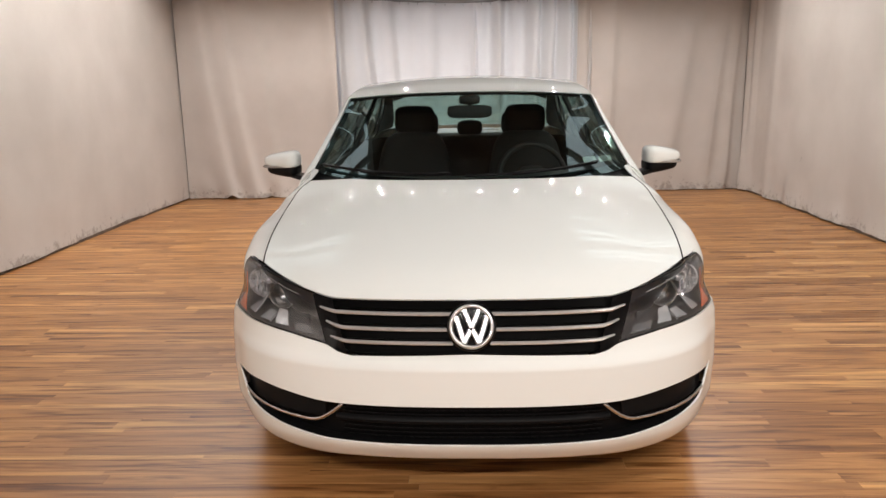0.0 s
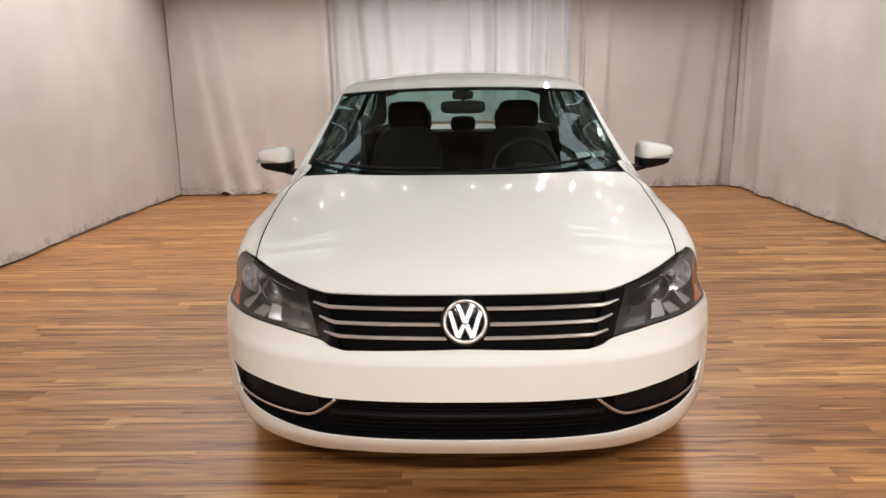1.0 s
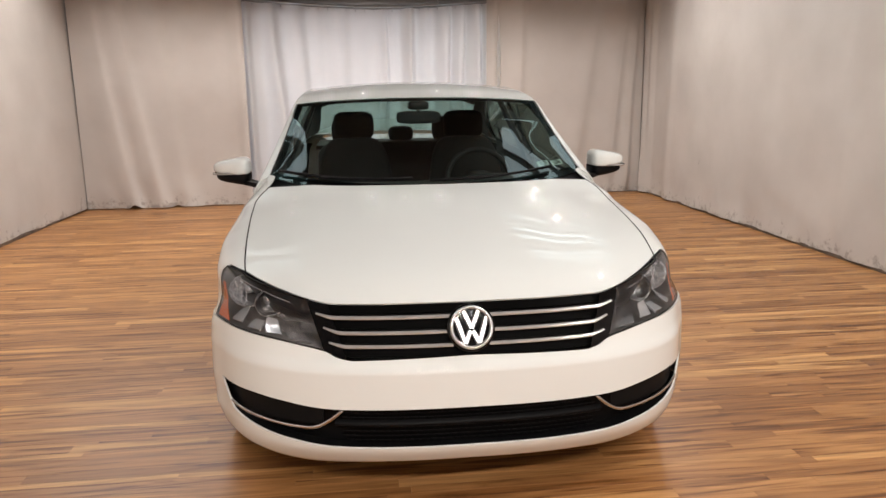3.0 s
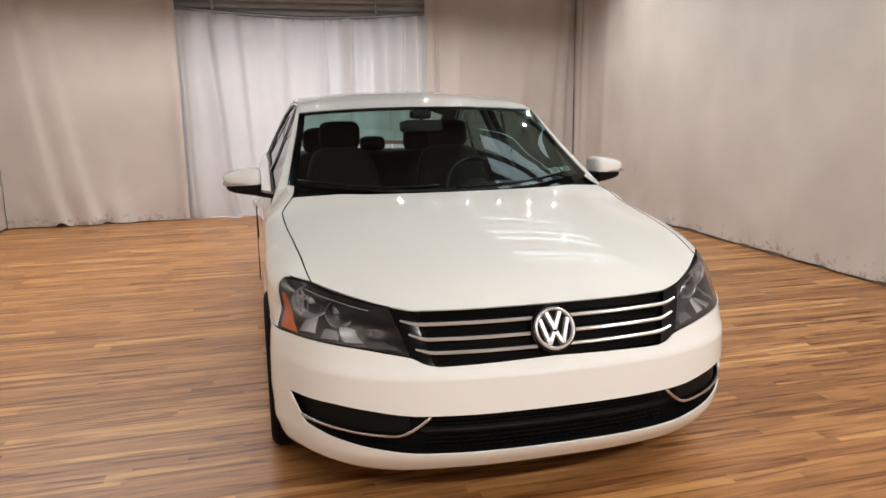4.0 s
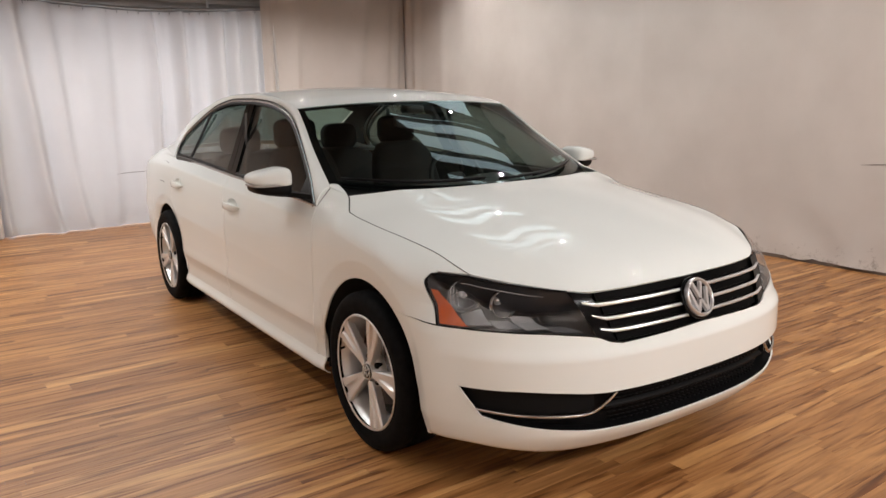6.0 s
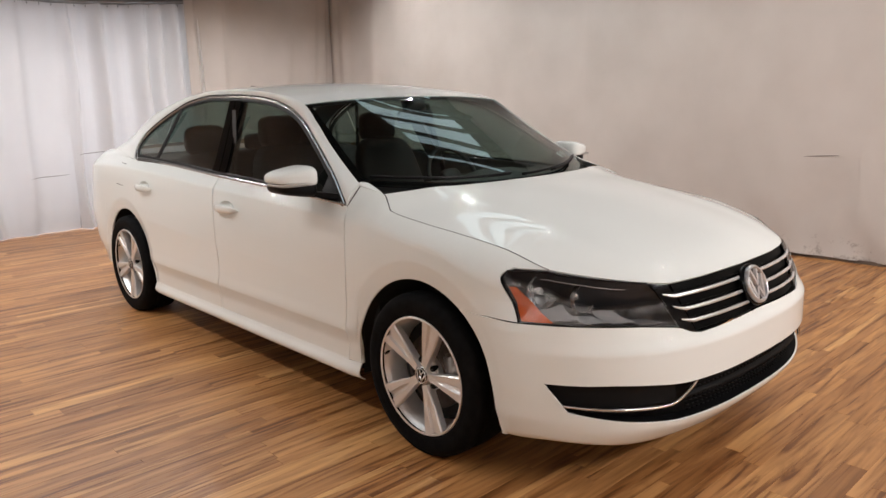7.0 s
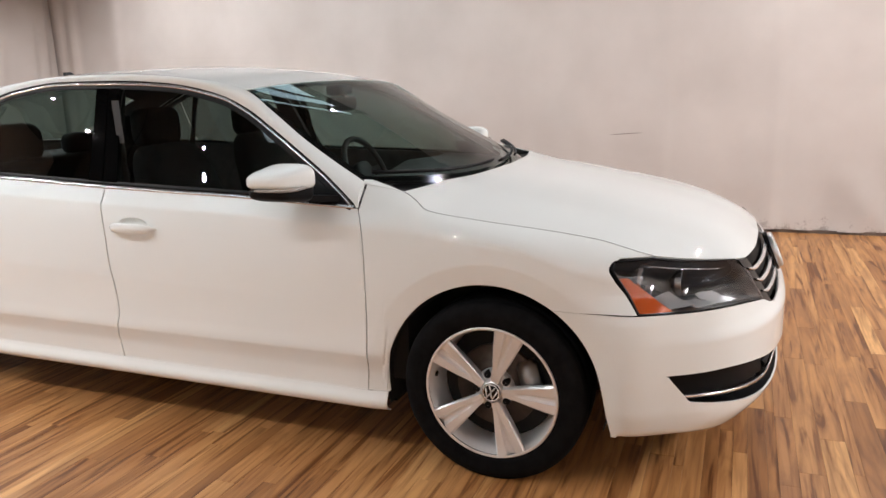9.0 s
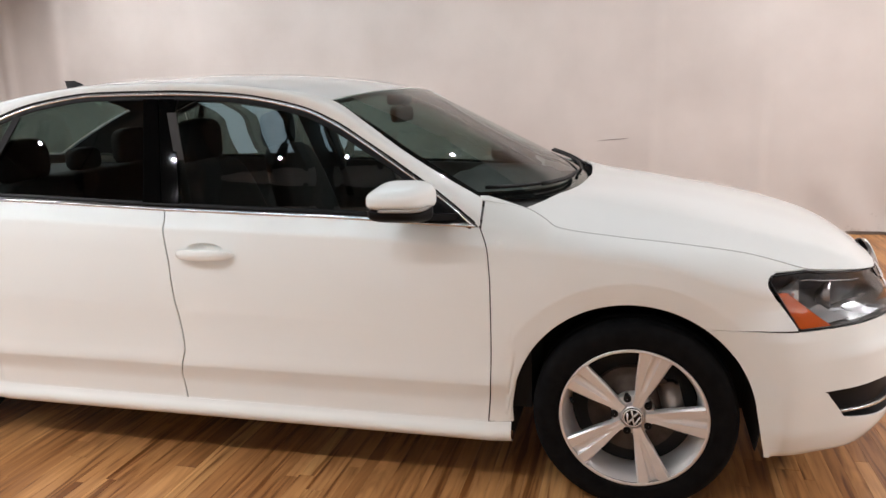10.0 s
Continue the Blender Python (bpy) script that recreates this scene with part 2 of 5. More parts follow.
def crv(*pts):
    """A smooth curve through (x, y) pairs, flat beyond its ends."""
    xs, ys = [p[0] for p in pts], [p[1] for p in pts]
    n = len(xs)
    d = [(ys[i + 1] - ys[i]) / (xs[i + 1] - xs[i]) for i in range(n - 1)]
    m = [d[0]] + [0 if d[i - 1] * d[i] <= 0 else 2 * d[i - 1] * d[i] / (d[i - 1] + d[i]) for i in range(1, n - 1)] + [d[-1]]

    def f(x):
        if x <= xs[0]:
            return ys[0]
        if x >= xs[-1]:
            return ys[-1]
        i = 0
        while x > xs[i + 1]:
            i += 1
        h = xs[i + 1] - xs[i]
        t = (x - xs[i]) / h
        return (ys[i] * (1 + 2 * t) * (1 - t) ** 2 + m[i] * h * t * (1 - t) ** 2 + ys[i + 1] * t * t * (3 - 2 * t) + m[i + 1] * h * t * t * (t - 1))
    return f


def path3(*pts):
    """A smooth space curve through points, from 0 to 1 by length."""
    acc = [0.0]
    for a, b in zip(pts, pts[1:]):
        acc.append(acc[-1] + (Vector(b) - Vector(a)).length)
    fs = [crv(*[(acc[i] / acc[-1], p[k]) for i, p in enumerate(pts)]) for k in range(3)]
    return lambda t: Vector((fs[0](t), fs[1](t), fs[2](t)))


def grid(bm, fn, nu, nv, close=False):
    """A sheet of nu by nv faces; fn(u, v) gives each corner."""
    rows = [[bm.verts.new(fn(i / nu, j / nv)) for j in range(nv + 1)] for i in range(nu + (0 if close else 1))]
    for i in range(nu):
        a, b = rows[i], rows[(i + 1) % len(rows)]
        for j in range(nv):
            q = [a[j], b[j], b[j + 1], a[j + 1]]
            if len({tuple(round(c, 6) for c in v.co) for v in q}) > 2:
                try:
                    bm.faces.new(q)
                except ValueError:
                    pass
    return rows


def thick(ob, t):
    """Gives a sheet its thickness, with crisp edges."""
    me = ob.data
    n = len(me.vertices)
    outer = [v.co + v.normal * (t / 2) for v in me.vertices]
    inner = [v.co - v.normal * (t / 2) for v in me.vertices]
    faces = [tuple(p.vertices) for p in me.polygons]
    soft = len(me.polygons) > 0 and me.polygons[0].use_smooth
    verts = outer + inner
    sheets = faces + [tuple(i + n for i in reversed(f)) for f in faces]
    directed = {(a, b) for f in faces for a, b in zip(f, f[1:] + f[:1])}
    rim = []
    for a, b in sorted(directed):
        if (b, a) not in directed:
            k = len(verts)
            verts += [outer[b], outer[a], inner[a], inner[b]]
            rim.append((k, k + 1, k + 2, k + 3))
    fresh = bpy.data.meshes.new(me.name)
    fresh.from_pydata(verts, [], sheets + rim)
    for i, p in enumerate(fresh.polygons):
        p.use_smooth = soft and i < len(sheets)
    for m in me.materials:
        fresh.materials.append(m)
    fresh.update()
    ob.data = fresh
    bpy.data.meshes.remove(me)
    return ob


def box(bm, x0, x1, y0, y1, z0, z1):
    r = bmesh.ops.create_cube(bm, size=1, matrix=Matrix.Translation(((x0 + x1) / 2, (y0 + y1) / 2, (z0 + z1) / 2)) @ Matrix.Diagonal((x1 - x0, y1 - y0, z1 - z0, 1)))
    return r["verts"]


def lathe(bm, prof, n=48, axis="x"):
    """Turns (radius, along) pairs round an axis."""
    def fn(u, v):
        a = 2 * math.pi * u
        r, h = prof[round(v * (len(prof) - 1))]
        return (h, r * math.cos(a), r * math.sin(a)) if axis == "x" else (r * math.cos(a), r * math.sin(a), h)
    grid(bm, fn, n, len(prof) - 1, close=True)


def tube(bm, pts, r, n=8):
    """A round bar along points."""
    pts = [Vector(p) for p in pts]
    rings = []
    for i, p in enumerate(pts):
        d = (pts[min(i + 1, len(pts) - 1)] - pts[max(i - 1, 0)]).normalized()
        a = d.orthogonal().normalized() if not rings else (rings[-1][1] - d * rings[-1][1].dot(d)).normalized()
        b = d.cross(a)
        rings.append(([bm.verts.new(p + (a * math.cos(2 * math.pi * k / n) + b * math.sin(2 * math.pi * k / n)) * r) for k in range(n)], a))
    for (u, _), (v, _) in zip(rings, rings[1:]):
        for k in range(n):
            bm.faces.new([u[k], u[(k + 1) % n], v[(k + 1) % n], v[k]])
    bm.faces.new(rings[0][0])
    bm.faces.new(rings[-1][0])


# ---- the room ----
def slab(name, label, dims, material, kind="structure"):
    bm = bmesh.new()
    box(bm, *dims)
    return tagged(link(name, bm, material, smooth=False), label, name.split("_")[0], kind=kind)


M_WALL = mottled(mat("wall_plaster", (0.5, 0.48, 0.45), 0.9), 2, (0.45, 0.43, 0.40), (0.55, 0.53, 0.50), 0.2, 120)
floor = slab("floor", "strip wood floor of warm brown laminate boards", (XL - 0.3, XR + 0.3, YF - 0.3, YB + 1.2, -0.2, -0.006), M_DARK)
slab("wall_west", "plain plaster wall behind a hanging canvas", (XL - 0.35, XL - 0.15, YF, YB + 1.0, -0.006, ZC), M_WALL)
slab("wall_east", "plain plaster wall behind a hanging canvas", (XR + 0.15, XR + 0.35, YF, YB + 1.0, -0.006, ZC), M_WALL)
slab("wall_south", "plain plaster wall closing the room", (XL - 0.35, XR + 0.35, YF - 0.2, YF, -0.006, ZC), M_WALL)
slab("ceiling", "dark boarded ceiling with lamps", (XL - 0.35, XR + 0.35, YF - 0.2, YB + 1.2, ZC, ZC + 0.1), M_CEIL)
slab("wall_north", "plain plaster wall beside a wide window", (XL - 0.35, -1.78, YB + 0.42, YB + 0.62, -0.006, ZC), M_WALL)
slab("wall_north", "plain plaster wall beside a wide window", (1.95, XR + 0.35, YB + 0.42, YB + 0.62, -0.006, ZC), M_WALL)
slab("wall_far", "plain wall outside the window opening", (XL, XR, YB + 1.0, YB + 1.2, -0.006, ZC), M_WALL)


def curtain(name, p0, p1, z0, z1, material, label, fold, n, seed, lean=0.0, top=None, seams=(), lifts=()):
    """A hanging cloth from p0 to p1 in plan; fold(s, h) gives its depth at s metres along and h of its height."""
    bm = bmesh.new()
    d = Vector((p1[0] - p0[0], p1[1] - p0[1], 0))
    ln = d.length
    d.normalize()
    nn = Vector((-d.y, d.x, 0))

    def fn(u, v):
        s = u * ln
        hem = z0 + 0.012 * noise.noise((s * 2.1, seed, 0)) + sum(h * max(0.0, 1 - ((s - c) / w) ** 2) for c, h, w in lifts)
        z = lerp(hem, top(lerp(p0[0], p1[0], u)) if top else z1, v)
        q = Vector((p0[0], p0[1], 0)) + d * s + nn * (fold(s, v) + lean * (1 - v))
        return (q.x, q.y, z)
    grid(bm, fn, n, 44)
    ob = tagged(thick(link(name, bm, material), 0.004), label, "curtain", "hanging cloths round the room")
    for xa, xb, z in seams:
        bm = bmesh.new()

        def seam(u, v):
            q = Vector(fn(lerp(xa, xb, u) / ln, (z - z0) / (z1 - z0)))
            return q + nn * -0.005 + Vector((0, 0, (v - 0.5) * 0.008 * math.sin(math.pi * lerp(0.1, 0.9, u)) + 0.02 * u))
        grid(bm, seam, 30, 2)
        part("seam", bm, M_SEAM, ob, "short dark slit where the cloth is joined")
    return ob


def wall_folds(seed):
    """Nearly flat cloth: broad waves, a few soft wrinkles, tighter near the far corner."""
    def f(s, h):
        a = noise.noise((s / 1.7, h * 0.5 + seed, seed * 1.7)) * 0.05
        b = noise.noise((s / 0.33, h * 0.9, seed * 3.1)) * 0.010
        c = noise.noise((s * 1.3 + h * 3, h * 3.0, seed * 5.3)) * 0.012
        e = noise.noise((s * 2.6, h * 9, seed)) * 0.02 * max(0, 1 - h * 6)
        return a + b + c + e
    return f


def ridges(rows, seed, rough=0.02):
    """Folds that each run from a at the top to b at the hem: (a, b, depth, width), steep on one side."""
    def f(s, h):
        d = 0.0
        for a, b, amp, w in rows:
            q = (s - lerp(b, a, h ** 0.7) - 0.03 * noise.noise((h * 2.2, a * 3, seed))) / w
            d += amp * (0.5 + 0.5 * (1 - h) ** 0.5) * math.exp(-(q / 1.5 if q < 0 else q / 0.55) ** 2)
        d += noise.noise((s / 0.6, h * 0.7 + seed, seed * 1.7)) * rough * 1.6
        d += noise.noise((s / 0.17 + h * 1.5, h * 1.4, seed * 3.1)) * rough * 0.15
        return d + noise.noise((s * 4.0, h * 12, seed)) * 0.045 * max(0, 1 - h * 6)
    return f


def hung_folds(seed, amp, wl):
    """Folds that hang from hooks and flatten where the cloth is wide."""
    def f(s, h):
        w = 0.55 + 0.45 * noise.noise((s * 0.9, seed, 0))
        a = math.sin(2 * math.pi * s / wl + 2.2 * noise.noise((s * 1.3, seed, h * 0.5))) * amp * w * (0.45 + 0.55 * h)
        b = noise.noise((s / 0.16, h * 0.7 + seed, seed)) * amp * 0.45
        e = noise.noise((s * 4.0, h * 10, seed)) * 0.04 * max(0, 1 - h * 6)
        return a + b + e
    return f


def both(f, g):
    return lambda s, h: f(s, h) + g(s, h)


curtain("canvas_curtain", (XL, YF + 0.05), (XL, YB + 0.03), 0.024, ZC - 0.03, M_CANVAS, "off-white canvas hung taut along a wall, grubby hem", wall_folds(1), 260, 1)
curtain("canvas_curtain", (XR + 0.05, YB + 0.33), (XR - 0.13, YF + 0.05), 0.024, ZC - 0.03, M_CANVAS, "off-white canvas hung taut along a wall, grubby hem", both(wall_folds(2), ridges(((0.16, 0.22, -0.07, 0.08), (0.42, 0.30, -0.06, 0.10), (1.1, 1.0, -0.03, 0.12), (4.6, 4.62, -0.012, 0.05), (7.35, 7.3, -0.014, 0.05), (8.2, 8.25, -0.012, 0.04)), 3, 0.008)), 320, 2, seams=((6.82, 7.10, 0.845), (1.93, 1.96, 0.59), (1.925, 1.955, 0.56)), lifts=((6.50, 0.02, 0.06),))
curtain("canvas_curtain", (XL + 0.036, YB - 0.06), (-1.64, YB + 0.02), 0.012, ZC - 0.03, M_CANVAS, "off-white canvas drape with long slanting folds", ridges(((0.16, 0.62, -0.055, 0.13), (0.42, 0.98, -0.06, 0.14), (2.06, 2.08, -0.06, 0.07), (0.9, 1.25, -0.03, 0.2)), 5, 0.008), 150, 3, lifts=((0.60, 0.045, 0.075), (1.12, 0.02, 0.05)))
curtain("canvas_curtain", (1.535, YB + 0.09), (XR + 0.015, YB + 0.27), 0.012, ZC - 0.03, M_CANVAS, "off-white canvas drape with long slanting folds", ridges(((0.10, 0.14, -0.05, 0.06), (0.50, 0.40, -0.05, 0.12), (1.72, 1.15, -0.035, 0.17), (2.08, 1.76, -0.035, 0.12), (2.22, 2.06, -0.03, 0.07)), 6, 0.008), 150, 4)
ZT = 2.52


def rail_z(x):
    """Height of the curtains' top edge: the rail sags in its middle."""
    return ZT + 0.09 * min(1.0, abs(x - 0.06) / 1.6) ** 1.6


curtain("window_curtain", (-1.80, YB + 0.14), (0.085, YB + 0.14), 0.012, ZT, M_SHEER, "thin white curtain lit from behind by daylight", both(hung_folds(8, 0.035, 0.30), ridges(((0.20, 0.25, -0.12, 0.06), (0.52, 0.75, -0.17, 0.08), (0.86, 1.05, -0.10, 0.10), (1.45, 1.35, -0.08, 0.12)), 8, 0.012)), 150, 5, top=rail_z, seams=((1.40, 1.82, 0.625),))
curtain("window_curtain", (0.078, YB + 0.17), (1.90, YB + 0.16), 0.012, ZT, M_SHEER, "thin white curtain lit from behind by daylight", both(hung_folds(9, 0.04, 0.22), ridges(((0.10, 0.08, -0.14, 0.05), (0.45, 0.42, -0.20, 0.06), (0.95, 0.90, -0.20, 0.06), (1.14, 1.10, -0.17, 0.055), (1.36, 1.36, -0.15, 0.05), (1.62, 1.60, -0.12, 0.06)), 9, 0.012)), 150, 6, top=rail_z, seams=((0.05, 0.48, 0.862),))
M_SKIRT = mottled(mat("skirting_wood", (0.12, 0.09, 0.07), 0.7), 6, (0.07, 0.05, 0.04), (0.15, 0.11, 0.085), 0.2, 80)
# hem battens along the floor under the wall cloths
for x0, x1, y1 in ((XL - 0.03, XL - 0.03, YB), (XR - 0.10, XR + 0.08, YB + 0.33)):
    bm = bmesh.new()
    for v in box(bm, x0 - 0.02, x0 + 0.02, YF + 0.05, y1, -0.004, 0.028):
        v.co.x += (x1 - x0) * (v.co.y - YF) / (y1 - YF)
    tagged(link("baseboard", bm, M_SKIRT, smooth=False), "brown skirting strip along the foot of the wall", "baseboard", kind="structure")

# rolled shutter above the window curtains
bm = bmesh.new()
for i in range(12):
    z = ZT - 0.02 + i * 0.085
    grid(bm, lambda u, v: Vector((lerp(-1.85, 1.95, u), YB + 0.27 - 0.012 * math.sin(math.pi * v), z + 0.083 * v)), 4, 5)
box(bm, -1.85, 1.95, YB + 0.29, YB + 0.30, ZT - 0.05, ZC)
tagged(link("roller_shutter", bm, M_SHUTTER), "grey ribbed roller shutter above the window", "shutter", kind="structure")
bm = bmesh.new()
tube(bm, [(x, YB + 0.15, rail_z(x) + 0.035) for x in [-1.80 + 0.155 * i for i in range(25)]], 0.012, 10)
rail = tagged(link("curtain_rail", bm, M_STEEL), "thin steel rail that carries the window curtains", "curtain rail")
for i in range(31):
    x = -1.76 + i * 0.12
    bm = bmesh.new()
    lathe(bm, [(0.010 + 0.003 * math.cos(2 * math.pi * k / 6), 0.003 * math.sin(2 * math.pi * k / 6)) for k in range(7)], 12)
    tube(bm, [(0, 0, 0.010), (0, 0, 0.045)], 0.0025, 5)
    ob = part("hook", bm, M_STEEL, rail)
    ob.matrix_basis = Matrix.Translation((x, YB + 0.135, rail_z(x) - 0.02))
for x, z0, z1 in ((-1.2, ZT + 0.1, ZC), (0.9, ZT + 0.05, ZC)):
    bm = bmesh.new()
    tube(bm, [(x, YB + 0.22, z0), (x, YB + 0.22, z1)], 0.015, 8)
    tagged(link("conduit", bm, M_STEEL), "grey steel conduit in front of the shutter", "pipe")

# track lamps under the ceiling
M_BULB = bpy.data.materials.new("lamp_glow")
M_BULB.use_nodes = True
M_BULB.node_tree.nodes["Principled BSDF"].inputs["Emission Color"].default_value = (1, 0.9, 0.78, 1)
M_BULB.node_tree.nodes["Principled BSDF"].inputs["Emission Strength"].default_value = 25
bm = bmesh.new()
lathe(bm, [(0.001, 0.0), (0.030, 0.0), (0.034, -0.01), (0.036, -0.06), (0.046, -0.12), (0.044, -0.12), (0.032, -0.065)], 20, axis="z")
first = tagged(link("track_lamp", bm, M_BLACK), "small black spot lamp under the ceiling", "lamp", "spot lamps round the ceiling")
bm = bmesh.new()
lathe(bm, [(0.001, -0.066), (0.013, -0.066)], 20, axis="z")
part("bulb", bm, M_BULB, first, "glowing bulb face")
bm = bmesh.new()
tube(bm, [(0, 0, -0.005), (0, 0, ZC - ZL - 0.005)], 0.008, 8)
part("stem", bm, M_BLACK, first)
for k, (lx, ly, ax, ay, watts) in enumerate(LAMPS):
    if k:
        copy_thing(first, pose(lx, ly, ZL))
    else:
        first.matrix_world = pose(lx, ly, ZL)
# pale roof lights let daylight in beside the dark middle of the ceiling
M_ROOFLIGHT = bpy.data.materials.new("roof_light_sheet")
M_ROOFLIGHT.use_nodes = True
M_ROOFLIGHT.node_tree.nodes["Principled BSDF"].inputs["Base Color"].default_value = (0.7, 0.75, 0.78, 1)
M_ROOFLIGHT.node_tree.nodes["Principled BSDF"].inputs["Emission Color"].default_value = (0.66, 0.91, 1.0, 1)
M_ROOFLIGHT.node_tree.nodes["Principled BSDF"].inputs["Emission Strength"].default_value = 2.6
for xa, xb, yb, bays in ((-3.55, -1.6, 7.0, 6), (1.6, 3.3, 8.0, 9)):
    slab("window_roof", "pale translucent roof light between dark rafters", (xa, xb, 4.7, yb, ZC - 0.012, ZC - 0.004), M_ROOFLIGHT)
    for k in range(bays):
        slab("joist", "dark slender rafter under the roof light", (xa - 0.1, xb + 0.1, 4.75 + k * 0.38, 4.80 + k * 0.38, ZC - 0.13, ZC - 0.013), M_CEIL)
# ceiling joists
for k in range(11):
    y = YF + 0.5 + k * 1.25
    slab("joist", "dark ceiling beam", (XL - 0.3, XR + 0.3, y, y + 0.09, ZC - 0.2, ZC - 0.002), M_CEIL)

# ---- the car: x across, y from nose to tail, z up ----
CAR = thing("car", "white four-door saloon car parked on the wood floor", "car", pose(0.035, 2.235, 0, 0, 0, -0.55))
YW1, YW2, RW = 0.945, 3.975, 0.334     # axles and tyre radius
XW = 0.812                             # wheel's middle plane
WMAX = 0.925

nose = crv((0.15, 0.12), (0.215, 0.045), (0.28, 0.0), (0.43, -0.014), (0.540, -0.0135), (0.546, -0.0118), (0.585, 0.014), (0.66, 0.047), (0.76, 0.10), (0.85, 0.2), (1.0, 0.45))
tail = crv((0.15, 4.88), (0.25, 4.97), (0.5, 5.03), (0.62, 5.03), (0.75, 5.00), (1.0, 4.985), (1.1, 4.95))
belt = crv((0.4, 0.845), (0.7, 0.868), (1.0, 0.905), (1.24, 0.935), (1.46, 0.950), (1.63, 0.958), (1.97, 0.975), (2.35, 0.987), (2.64, 0.997), (3.0, 1.012), (3.3, 1.025), (3.9, 1.043), (4.4, 1.045), (4.95, 1.02))
glass_hw = crv((0.86, 0.90), (0.90, 0.885), (0.96, 0.86), (1.08, 0.80), (1.2, 0.745), (1.3, 0.70), (1.38, 0.665), (1.43, 0.64), (1.5, 0.60))
low_in = crv((0.15, 0.07), (0.185, 0.040), (0.198, 0.015), (0.212, 0.002), (0.224, -0.001), (0.262, 0.013), (0.276, 0.017), (0.335, 0.016), (0.400, 0.001), (0.412, -0.003), (0.425, -0.0035), (0.48, 0.001), (0.56, 0.0035), (0.66, 0.002), (0.75, 0.0))
up_in = crv((-0.1, 2.0), (0.0, 1.0), (0.048, 0.44), (0.056, 0.36), (0.064, 0.33), (0.14, 0.18), (0.36, 0.0))
YFR, YRR = 1.05, 3.2


def inset(y, z):
    k = 0.35 + 0.65 * min(1, max(0, y / 1.25)) ** 1.5
    low = low_in(z) if y > 1.2 else low_in(z) * max(0.25, (y - 0.3) / 0.9) + (0.02 * max(0, 0.3 - z) / 0.1 if y < 0.6 else 0)
    if y > YW2:
        low = lerp(low, low_in(z) * 0.4, min(1, (y - YW2) / 0.4))
    d = min(math.hypot(y - YW1, z - 0.316), math.hypot(y - YW2, z - 0.316)) - 0.396
    flare = 0.013 * min(1.0, max(0.0, 1 - d / 0.072))
    corner = 0.024 * math.exp(-((y - 0.46) / 0.085) ** 2) * min(1.0, max(0.0, (z - 0.15) / 0.15)) * min(1.0, max(0.0, (0.70 - z) / 0.09))
    return low + flare - corner + (WMAX - glass_hw(belt(y))) * up_in(belt(y) - z) * k


def hw(y, z):
    """Half the body's width at y and height z."""
    w = WMAX - inset(y, z)
    if y < YFR:
        t = min(1.0, (YFR - y) / (YFR - nose(z)))
        return w * max(0.0, 1 - t ** 4.2) ** (1 / 2.6)
    if y > YRR:
        t = min(1.0, (y - YRR) / (tail(z) - YRR))
        return w * (1 - 0.05 * t * t) * max(0.0, 1 - t ** lerp(9, 18, min(1.0, max(0.0, (z - 0.3) / 0.35)))) ** (1 / 2.6)
    return w


def front_pt(f, z, s=1, off=0.0):
    """A point round the front: f from 0 at the middle to 1 on the side."""
    a = f * math.pi / 2
    y = YFR - (YFR - nose(z)) * max(0.0, math.cos(a)) ** (2 / 4.2)
    x = (WMAX - inset(y, z)) * math.sin(a) ** (2 / 2.6)
    if off:
        nx, ny = math.sin(a) ** 1.2, -math.cos(a) ** 0.5
        q = math.hypot(nx, ny)
        x, y = x + off * nx / q, y + off * ny / q
    return Vector((s * x, y, z))


def front_f(x):
    """The f of front_pt at about x from the middle."""
    return math.asin(min(1.0, x / (WMAX - 0.012)) ** 1.3) * 2 / math.pi


def arch(y, yc, r=0.396, zc=0.316):
    d = abs(y - yc)
    return zc + math.sqrt(max(0.0, r * r - d * d)) if d < r else 0.0


def side_panel(name, y0, y1, zlo, zhi, nu, nv, s, label="", mat_=None, cap=None, ncap=6, off=0.0, t=0.006, bowls=()):
    """A piece of the body's side between two edges y0(z), y1(z); cap(y) gives a further edge above."""
    bm = bmesh.new()
    k = nv / (nv + ncap) if cap else 1.0

    def fn(u, v):
        z = 0.5
        w = min(1.0, v / k)
        for _ in range(4):
            y = lerp(y0(z), y1(z), u)
            z = lerp(zlo(y), zhi(y), w)
        p = Vector((s * (hw(y, z) + off), y, z))
        if v > k + 1e-6:
            q = cap(y)
            b = (v - k) / (1 - k)
            c = Vector((s * (q[0] + 0.006 * math.sin(math.pi * b)), q[1], q[2] + 0.006 * math.sin(math.pi * b)))
            p = Vector((lerp(p.x, c.x, b), lerp(p.y, c.y, b), lerp(p.z, q[2], b ** 0.85)))
        return p
    grid(bm, fn, nu, nv + (ncap if cap else 0))
    for yc, zc in bowls:      # openings for the finger bowls
        bmesh.ops.delete(bm, geom=[f for f in bm.faces if all(math.hypot((v.co.y - yc) / 0.096, (v.co.z - zc) / 0.033) < 1 for v in f.verts)], context="FACES")
    return thick(part(name, bm, mat_ or M_PAINT, CAR, label), t)


